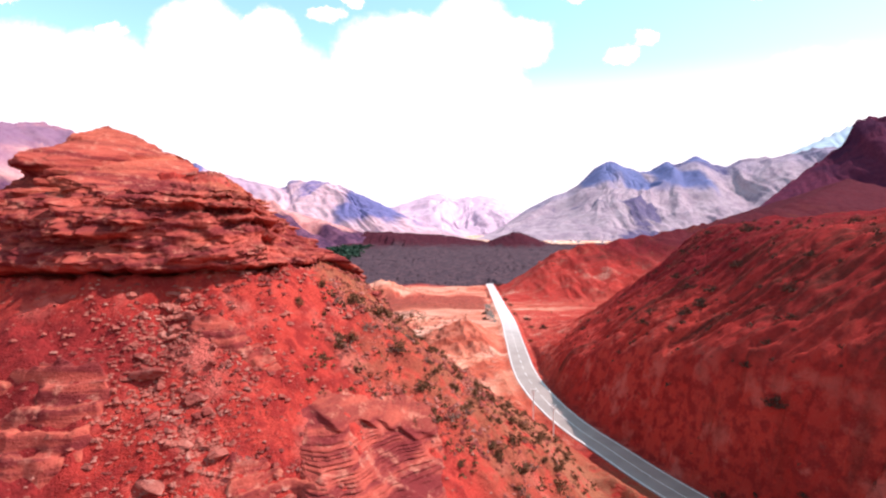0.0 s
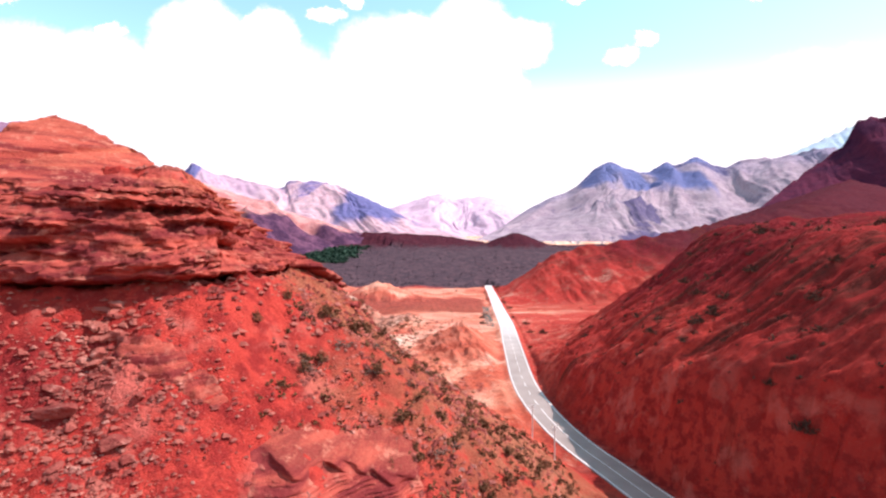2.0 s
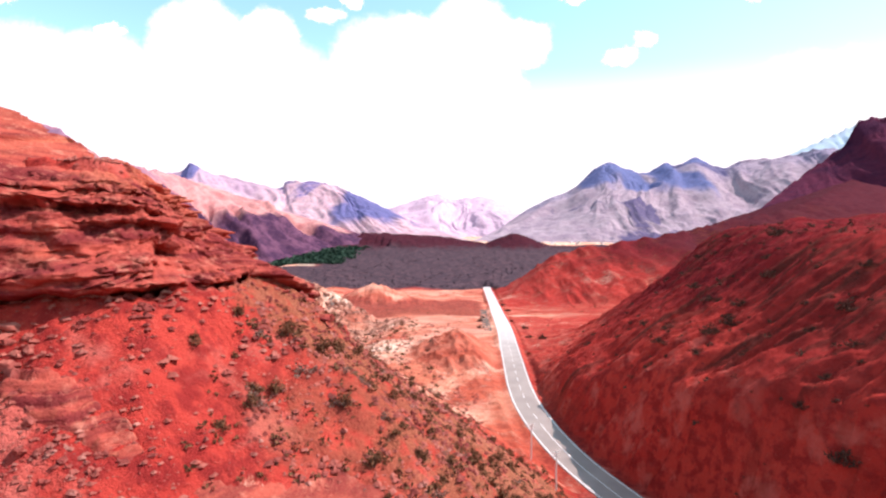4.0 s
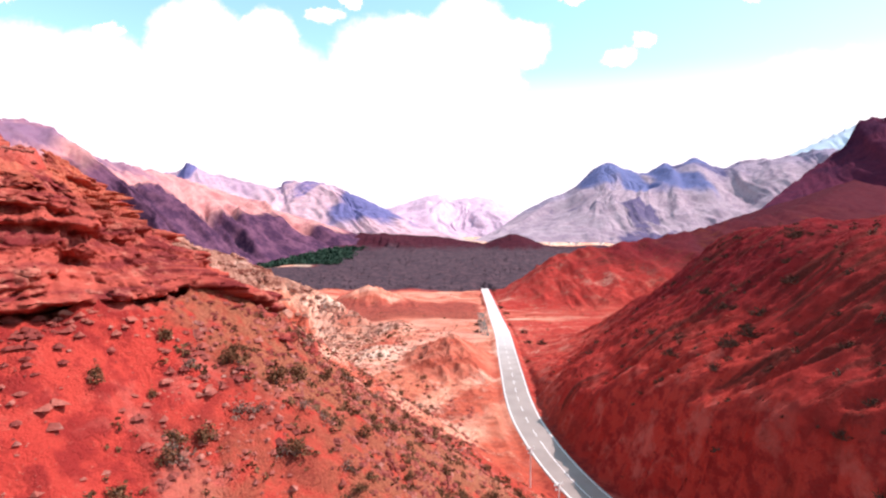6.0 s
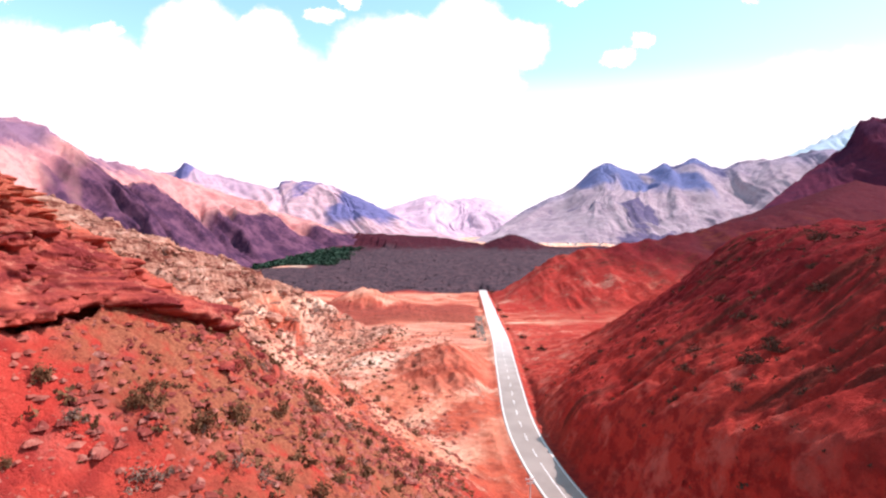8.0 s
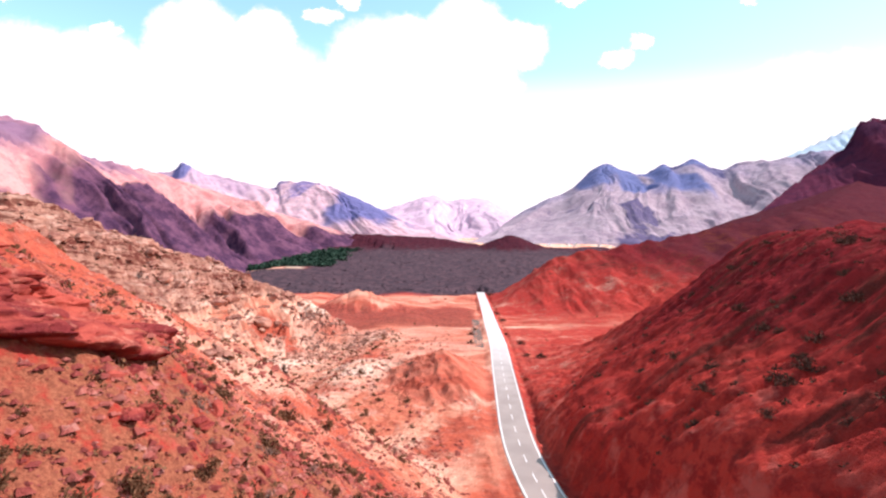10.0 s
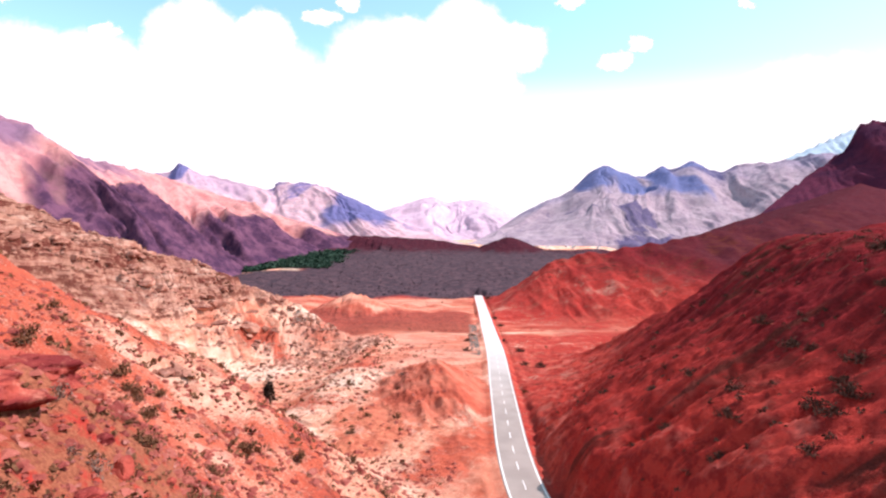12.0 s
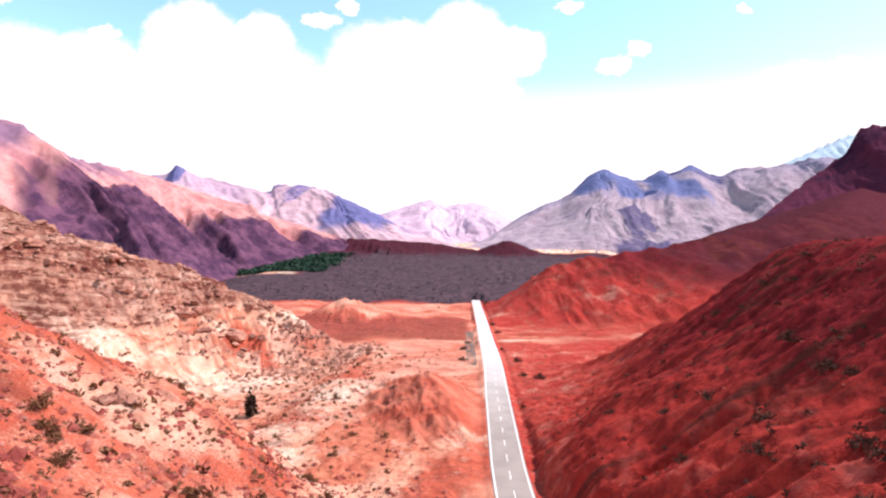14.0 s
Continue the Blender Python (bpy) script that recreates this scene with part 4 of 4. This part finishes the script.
for _ in range(80):
    t = rng.rand()
    boulder(-25 + 6 * t + rng.normal(0, 4.5), 57 - 16 * t + rng.normal(0, 2), 0.35 + 0.9 * rng.rand() ** 3, "angular fallen red stone on scree", "scree stones")
for _ in range(45):
    t = rng.rand()
    x, y = -100 + 64 * t + rng.normal(0, 3.0), 327 + 15 * t + rng.normal(0, 4)
    boulder(x, y, 1.5 + 4.0 * rng.rand() ** 2, "brown weathered boulder on the crest of a pale spur", "boulders on the spur", mat=PALESTONE)
for _ in range(48):
    t, u = rng.rand(), rng.rand()
    boulder(-160 + 68 * t + rng.normal(0, 5), 225 + 90 * t + 24 * u + rng.normal(0, 6), 1.8 + 5.4 * rng.rand() ** 2, "flat brown slab of rock on the far slope", "slabs on the far slope", kind=[1, 2, 4][rng.randint(3)], mat=PALESTONE)
for _ in range(46):
    t, u = rng.rand(), rng.rand()
    boulder(-158 + 92 * t + rng.normal(0, 4), 236 + 84 * t + 14 * u + rng.normal(0, 4), 5.0 + 7.5 * rng.rand() ** 2, "broad brown slab of rock jutting from the far slope", "slabs on the far slope", sink=0.42, kind=[2, 4, 6][rng.randint(3)], mat=PALESTONE)
for _ in range(44):
    boulder(rng.uniform(-16, -3), rng.uniform(80, 108), 0.5 + 1.5 * rng.rand() ** 2, "dark red rock fallen below the outcrop", "rocks below the outcrop", mat=CRAG)
for _ in range(48):
    t = rng.rand()
    boulder(-70 + 44 * t + rng.normal(0, 2), 338 - 2 * t + rng.normal(0, 3), 1.0 + 2.6 * rng.rand() ** 2, "angular brown boulder on the end of a pale spur", "boulders on the spur", mat=PALESTONE)
for _ in range(16):
    boulder(-26.2 + rng.normal(0, 1.4), 142 + rng.normal(0, 1.4), 0.9 + 2.0 * rng.rand(), "pale brown boulder in a cluster on an orange slope", "boulder cluster", mat=PALESTONE)


def gravel(name, count, area, lo, hi, mat, label, category):
    """Countless small stones over a stretch of the plan, as one object."""
    base = np.array([(1, 0.1, 0.05), (0.1, 1, 0.1), (-1, -0.1, 0), (0, -1, 0.05), (0.3, 0.25, 0.62), (-0.35, -0.2, 0.5)])
    faces = np.array([(0, 1, 4), (1, 2, 5), (1, 5, 4), (2, 3, 5), (3, 0, 4), (3, 4, 5)])
    x, y = clear(*area(count))
    keep = fbm(x / 6, y / 6, 3) + 1.1 * rng.rand(len(x)) > 0.35
    x, y = x[keep], y[keep]
    z = ground_height(x, y)
    size = lo + (hi - lo) * rng.rand(len(x)) ** 3
    a = rng.rand(len(x)) * 6.283
    jit = 1 + 0.7 * (rng.rand(len(x), 6, 3) - 0.5)
    v = base[None] * jit * (size / 2)[:, None, None]
    c, s_ = np.cos(a)[:, None], np.sin(a)[:, None]
    vx, vy = v[:, :, 0] * c - v[:, :, 1] * s_, v[:, :, 0] * s_ + v[:, :, 1] * c
    co = np.stack([vx + x[:, None], vy + y[:, None], v[:, :, 2] + z[:, None]], -1).reshape(-1, 3)
    f = (faces[None] + 6 * np.arange(len(x))[:, None, None]).reshape(-1, 3)
    me = bpy.data.meshes.new(name)
    me.from_pydata(co.tolist(), [], f.tolist())
    return tagged(part(name, me, mat), label, category, kind="stuff")


def scree_area(n):
    u, v = rng.rand(n), rng.rand(n)
    return -48 + 66 * u, 36 + 80 * v


def apron_area(n):
    t = rng.rand(n)
    return -27 + 14 * t + rng.normal(0, 5.0, n), 58 - 16 * t + rng.normal(0, 3.5, n)


def spur_area(n):
    u, v = rng.rand(n), rng.rand(n)
    return -110 + 125 * u, 105 + 215 * v


def hill_area(n):
    return 36 + 70 * rng.rand(n), 60 + 150 * rng.rand(n)


def crest_area(n):
    t = rng.rand(n)
    return np.interp(t, [0, 0.3, 0.6, 0.85, 1], [-134, -100, -66, -40, -18]) + rng.normal(0, 4.5, n), np.interp(t, [0, 0.3, 0.6, 0.85, 1], [288, 329, 342, 338, 333]) + rng.normal(0, 6, n)


gravel("rubble", 1500, crest_area, 0.7, 3.4, PALESTONE, "brown angular rubble along the crest of the pale spur", "rubble")
gravel("scree", 9500, scree_area, 0.12, 0.95, STONE, "loose red stones strewn over the scree", "scree")


def ridge_area(n):
    return -48 + 60 * rng.rand(n), 100 + 80 * rng.rand(n)


def far_slope_area(n):
    t = rng.rand(n)
    return -165 + 150 * t + rng.normal(0, 6, n), 215 + 100 * np.sqrt(t) + 30 * rng.rand(n)


def bank_area(n):
    y = 290 + 105 * rng.rand(n)
    return np.interp(y, [290, 400], [36.2, 42.6]) - 6.6 - 4 * rng.rand(n) ** 2, y


def shoulder_area(n):
    return -34 + 42 * rng.rand(n), 62 + 48 * rng.rand(n)


gravel("scree", 7500, shoulder_area, 0.2, 1.25, STONE, "coarse red stones on the bluff's shoulder", "scree")
gravel("scree", 5500, apron_area, 0.14, 0.8, STONE, "dense small stones below the rock pile", "scree")
gravel("scree", 5200, spur_area, 0.25, 2.0, STONE, "pale and red stones strewn over the far slope", "scree")
gravel("scree", 9000, ridge_area, 0.18, 1.2, STONE, "red and pale stones on the back of the bluff", "scree")
gravel("scree", 3600, far_slope_area, 0.6, 3.0, PALESTONE, "pale brown stones littering the spur", "scree")
gravel("scree", 1500, bank_area, 0.4, 1.3, RIPRAP, "grey stones on the road's embankment", "scree")
gravel("scree", 900, hill_area, 0.15, 0.7, CRAG, "scattered stones on the shaded red hillside", "scree")


# ---- shrubs ----
def leaf_mesh(seed, count, spread, height, leaf):
    """Sprays of small leaves on an uneven, gappy dome."""
    r = np.random.RandomState(seed)
    arms = r.normal(0, 1, (14, 3))
    arms[:, 2] = np.abs(arms[:, 2]) * 0.9 + 0.25
    arms /= np.linalg.norm(arms, axis=1)[:, None]
    arms *= (0.55 + 0.5 * r.rand(14))[:, None]
    k = r.randint(0, 14, count)
    p = arms[k] * (0.35 + 0.65 * r.rand(count) ** 0.6)[:, None] + r.normal(0, 0.13, (count, 3))
    p *= np.array([spread, spread, height])
    p[:, 2] = np.maximum(p[:, 2], 0.05)
    d1, d2 = r.normal(0, 1, (count, 3)), r.normal(0, 1, (count, 3))
    d1 /= np.linalg.norm(d1, axis=1)[:, None]
    d2 /= np.linalg.norm(d2, axis=1)[:, None]
    w = leaf * (0.6 + 0.8 * r.rand(count))[:, None]
    co = np.stack([p - d1 * w, p + d2 * w * 0.5, p + d1 * w, p - d2 * w * 0.5], 1).reshape(-1, 3)
    f = np.arange(4 * count).reshape(-1, 4)
    me = bpy.data.meshes.new("foliage")
    me.from_pydata(co.tolist(), [], f.tolist())
    return me, arms * np.array([spread, spread, height])


def stem_mesh(tip, thick):
    """One crooked, tapering stem from the root to its tip."""
    bm = bmesh.new()
    rings = []
    for i in range(4):
        t = i / 3
        c = Vector(tip) * t + Vector((0.06 * math.sin(5 * t + tip[0] * 9), 0.06 * math.cos(4 * t + tip[1] * 7), -0.1 * (1 - t)))
        w = thick * (1 - 0.75 * t)
        rings.append([bm.verts.new(c + Vector((w * math.cos(a), w * math.sin(a), 0))) for a in (0, 2.09, 4.19)])
    for a, b in zip(rings, rings[1:]):
        for q in range(3):
            bm.faces.new((a[q], a[(q + 1) % 3], b[(q + 1) % 3], b[q]))
    return bm


def make_shrub(seed, count, spread, height, leaf, mat, label):
    root = new("shrub")
    me, arms = leaf_mesh(seed, count, spread, height, leaf)
    part("foliage", me, mat, root)
    for a in arms[:5]:
        part("stem", stem_mesh(tuple(a * 0.9), 0.045), TWIG, root)
    return tagged(root, label, "shrub", "shrubs on the slopes")


SHRUBS = [make_shrub(5, 380, 0.95, 0.7, 0.10, SHADED_LEAF, "brown shrub on the red hillside, its leaves darkened as by shade"),
          make_shrub(1, 420, 0.8, 0.95, 0.085, LEAF, "olive-brown desert shrub rooted in red scree"),
          make_shrub(2, 360, 0.95, 0.7, 0.09, LEAF, "low spreading desert shrub on red earth"),
          make_shrub(3, 480, 0.6, 1.15, 0.08, LEAF, "upright olive desert shrub on a stony slope"),
          make_shrub(4, 220, 0.9, 0.6, 0.07, TWIG, "half-bare grey-brown shrub on the slope")]
used = [0] * 5


def shrub(x, y, size, k=None):
    k = 1 + rng.randint(4) if k is None else k
    m = pose(x, y, drop_on(x, y, 0.05), 0, 0, rng.uniform(0, 360)) @ Matrix.Diagonal((size, size, size * rng.uniform(0.85, 1.15), 1))
    if not used[k]:
        used[k] = 1
        SHRUBS[k].matrix_world = m
        return SHRUBS[k]
    ob = copy_thing(SHRUBS[k], Matrix())
    ob.matrix_world = m
    return ob


SPOTS_LEFT = [(-9.9, 68.7, 1.6), (-1.4, 67.2, 1.9), (2.2, 65.3, 1.6), (11.3, 66.2, 1.8), (15.6, 68.4, 1.9), (-8.6, 71.9, 2.0), (-4.5, 71.2, 1.7), (7.6, 78.0, 1.6),
              (11.9, 77.1, 1.5), (-0.8, 80.1, 1.4), (-10.8, 76.0, 1.8), (6.9, 65.1, 1.3), (-7.9, 77.6, 2.0), (-10.9, 66.5, 2.1), (-5.3, 76.5, 1.4), (-7.0, 81.8, 1.9),
              (-12.5, 71.6, 1.4), (-15.8, 66.2, 1.3), (-14.6, 72.5, 1.4), (-5.0, 70.9, 1.3), (-3.4, 91.5, 1.5), (1.6, 104.0, 1.6)]
SPOTS_BACK = [(-5.9, 101.8, 2.0), (-7.7, 136.9, 1.9), (-13.2, 98.1, 1.5), (-33.7, 123.4, 2.4), (-9.0, 87.0, 1.6), (-9.4, 95.5, 1.7), (-22.1, 124.0, 1.8), (-2.4, 149.2, 1.8),
              (-26.4, 128.2, 2.2), (-22.2, 128.6, 1.8), (-19.0, 120.0, 1.9), (-12.1, 129.7, 2.2), (-29.1, 164.7, 2.2), (-8.4, 167.9, 2.0), (-15.6, 236.0, 2.5), (-62.0, 215.6, 2.8)]
SPOTS_RIGHT = [(54.4, 88.0, 1.9), (48.5, 93.2, 1.3), (66.7, 105.0, 1.9), (52.0, 122.4, 1.5), (47.8, 133.6, 1.8), (55.8, 144.0, 2.0), (58.8, 148.3, 2.1), (66.9, 135.3, 1.9),
               (66.2, 147.4, 1.8), (56.0, 159.6, 1.7), (48.1, 150.7, 1.4), (87.4, 157.1, 2.4), (50.8, 137.5, 1.6), (68.5, 159.2, 1.7), (57.9, 130.6, 1.8), (56.9, 126.0, 1.6), (61.9, 129.5, 2.0), (73.8, 137.1, 2.2)]
for x, y, size in ((51.0, 400, 3.0), (50.6, 268, 2.6), (47.5, 299, 2.4), (45.5, 273, 2.2), (60.5, 571, 4.0), (50.0, 428, 3.2), (44.5, 330, 2.0), (25.0, 300, 2.2), (27.0, 330, 2.6), (30.5, 356, 2.4)):
    shrub(x, y, size, 0)
for x, y, size in SPOTS_LEFT + SPOTS_BACK:
    shrub(x, y, size)
for x, y, size in SPOTS_RIGHT:
    shrub(x, y, size * 1.2, 0)
for _ in range(100):
    shrub(rng.uniform(-14, 20), rng.uniform(58, 118), rng.uniform(0.7, 1.5))
for _ in range(60):
    shrub(rng.uniform(-75, 5), rng.uniform(118, 240), rng.uniform(0.8, 1.9))
for _ in range(42):
    shrub(rng.uniform(44, 98), rng.uniform(72, 205), rng.uniform(0.7, 1.8), 0)


def clumps(name, count, area, lo, hi, mat, label, category, leaves=14):
    """Countless small bushes or tree crowns over a stretch of the plan, as one object."""
    x, y = clear(*area(count))
    z = ground_height(x, y)
    size = lo + (hi - lo) * rng.rand(len(x)) ** 2
    off = rng.normal(0, 1, (len(x), leaves, 3))
    off /= np.linalg.norm(off, axis=2)[:, :, None]
    off *= rng.rand(len(x), leaves, 1) ** 0.5
    off[:, :, 2] = np.abs(off[:, :, 2]) * 0.9 + 0.08
    p = np.stack([x, y, z], -1)[:, None, :] + off * (size / 2)[:, None, None] * np.array([1, 1, 1.2])
    d1, d2 = rng.normal(0, 1, p.shape), rng.normal(0, 1, p.shape)
    d1 /= np.linalg.norm(d1, axis=2)[:, :, None]
    d2 /= np.linalg.norm(d2, axis=2)[:, :, None]
    w = (size * 0.17)[:, None, None]
    co = np.stack([p - d1 * w, p + d2 * w, p + d1 * w, p - d2 * w], 2).reshape(-1, 3)
    me = bpy.data.meshes.new(name)
    me.from_pydata(co.tolist(), [], np.arange(len(co)).reshape(-1, 4).tolist())
    return tagged(part(name, me, mat), label, category, kind="stuff")


def back_area(n):
    return -125 + 117 * rng.rand(n), 105 + 230 * rng.rand(n)


def flank_area(n):
    return -14 + 38 * rng.rand(n), 58 + 62 * rng.rand(n)


def plateau_area(n):
    return -330 + 700 * rng.rand(n), 600 + 880 * rng.rand(n) ** 1.3


def river_area(n):
    u = rng.rand(n)
    return -450 + 275 * u + rng.normal(0, 12, n), 978 + (120 + 170 * u) * rng.rand(n)


def floor_area(n):
    return -120 + 320 * rng.rand(n), 215 + 400 * rng.rand(n)


clumps("scrub", 1300, back_area, 0.6, 2.4, LEAF, "dry olive scrub dotted over the pale slope", "scrub")
clumps("scrub", 450, ridge_area, 0.4, 1.4, LEAF, "dry tufts on the back of the bluff", "scrub")
clumps("scrub", 1100, flank_area, 0.4, 1.3, LEAF, "small dry tufts among the scree stones", "scrub")
clumps("scrub", 500, hill_area, 0.5, 1.8, SHADED_LEAF, "scrub on the red hillside, darkened as by shade", "scrub")
clumps("scrub", 240, floor_area, 0.7, 2.2, LEAF, "scrub on the red valley floor", "scrub")
clumps("scrub", 5000, plateau_area, 1.5, 4.5, SCRUB, "scrub covering the plateau, with cloud shade in its colour", "scrub", 7)
clumps("tree_belt", 2600, river_area, 8.0, 17.0, TREES, "belt of dark green trees along the river", "trees", 12)


# ---- poles beside the bend ----
def utility_pole(x, y, height, turn):
    root = new("utility_pole")
    bm = bmesh.new()
    bmesh.ops.create_cone(bm, cap_ends=True, segments=10, radius1=0.13, radius2=0.08, depth=height + 0.6, matrix=Matrix.Translation((0, 0, height / 2 - 0.3)))
    part("post", bm, POLE, root)
    for dz, wide in ((0.3, 1.5), (0.95, 1.0)):
        bm = bmesh.new()
        bmesh.ops.create_cube(bm, size=1.0, matrix=Matrix.Translation((0, 0.12, height - dz)) @ Matrix.Diagonal((wide, 0.14, 0.14, 1)))
        bmesh.ops.bevel(bm, geom=bm.edges[:], offset=0.015, segments=1, affect="EDGES")
        arm = part("crossarm", bm, POLE, root)
        for k in (-0.45, 0.0, 0.45):
            bm = bmesh.new()
            bmesh.ops.create_cone(bm, cap_ends=True, segments=8, radius1=0.07, radius2=0.04, depth=0.22, matrix=Matrix.Translation((k * wide, 0.12, height - dz + 0.18)))
            part("insulator", bm, PAINT, arm)
    bm = bmesh.new()
    bmesh.ops.create_cube(bm, size=1.0, matrix=Matrix.Translation((0.35, 0.12, height - 0.8)) @ Euler((0, radians(45), 0)).to_matrix().to_4x4() @ Matrix.Diagonal((0.9, 0.05, 0.05, 1)))
    part("brace", bm, POLE, root)
    root.matrix_world = pose(x, y, drop_on(x, y), 0, 0, turn)
    return tagged(root, "pale utility pole with crossarms beside the road", "utility pole", "utility poles")


utility_pole(21.3, 122.0, 6.8, 20)
utility_pole(22.2, 104.5, 6.2, 28)


# ---- dark tree on the wash's edge ----
def dark_tree(x, y, height):
    root = new("tree")
    me, arms = leaf_mesh(31, 900, 0.27, 1.0, 0.06)
    me.transform(Matrix.Translation((0, 0, 0.05)))
    part("crown", me, SHADE, root)
    part("trunk", stem_mesh((0.03, 0.02, 0.7), 0.05), TWIG, root)
    for a in arms[:4]:
        part("limb", stem_mesh((a[0] * 0.8, a[1] * 0.8, a[2] * 0.8), 0.03), TWIG, root)
    root.matrix_world = pose(x, y, drop_on(x, y, 0.2)) @ Matrix.Diagonal((height, height, height, 1))
    return tagged(root, "dark narrow tree standing on pale ground", "tree")


dark_tree(-43.5, 245.0, 8.5)


# ---- farm buildings far along the valley ----
def farm_house(x, y, w, d, h, turn):
    root = new("farm_house")
    bm = bmesh.new()
    bmesh.ops.create_cube(bm, size=1.0, matrix=Matrix.Translation((0, 0, h / 2 - 1)) @ Matrix.Diagonal((w, d, h + 2, 1)))
    part("wall", bm, WHITEWASH, root)
    bm = bmesh.new()
    v = [bm.verts.new(c) for c in ((-w * 0.55, -d * 0.6, h), (w * 0.55, -d * 0.6, h), (w * 0.55, d * 0.6, h), (-w * 0.55, d * 0.6, h), (-w * 0.55, 0, h * 1.5), (w * 0.55, 0, h * 1.5))]
    for f in ((0, 1, 5, 4), (2, 3, 4, 5), (0, 4, 3), (1, 2, 5), (3, 2, 1, 0)):
        bm.faces.new([v[i] for i in f])
    part("roof", bm, TINROOF, root)
    root.matrix_world = pose(x, y, drop_on(x, y), 0, 0, turn)
    return tagged(root, "small whitewashed farm building far down the valley", "house", "farm buildings")


for k in range(14):
    farm_house(330 + 36 * k + rng.uniform(-14, 14), 1900 + rng.uniform(-120, 160), rng.uniform(9, 20), rng.uniform(7, 11), rng.uniform(4, 6), rng.uniform(0, 90))
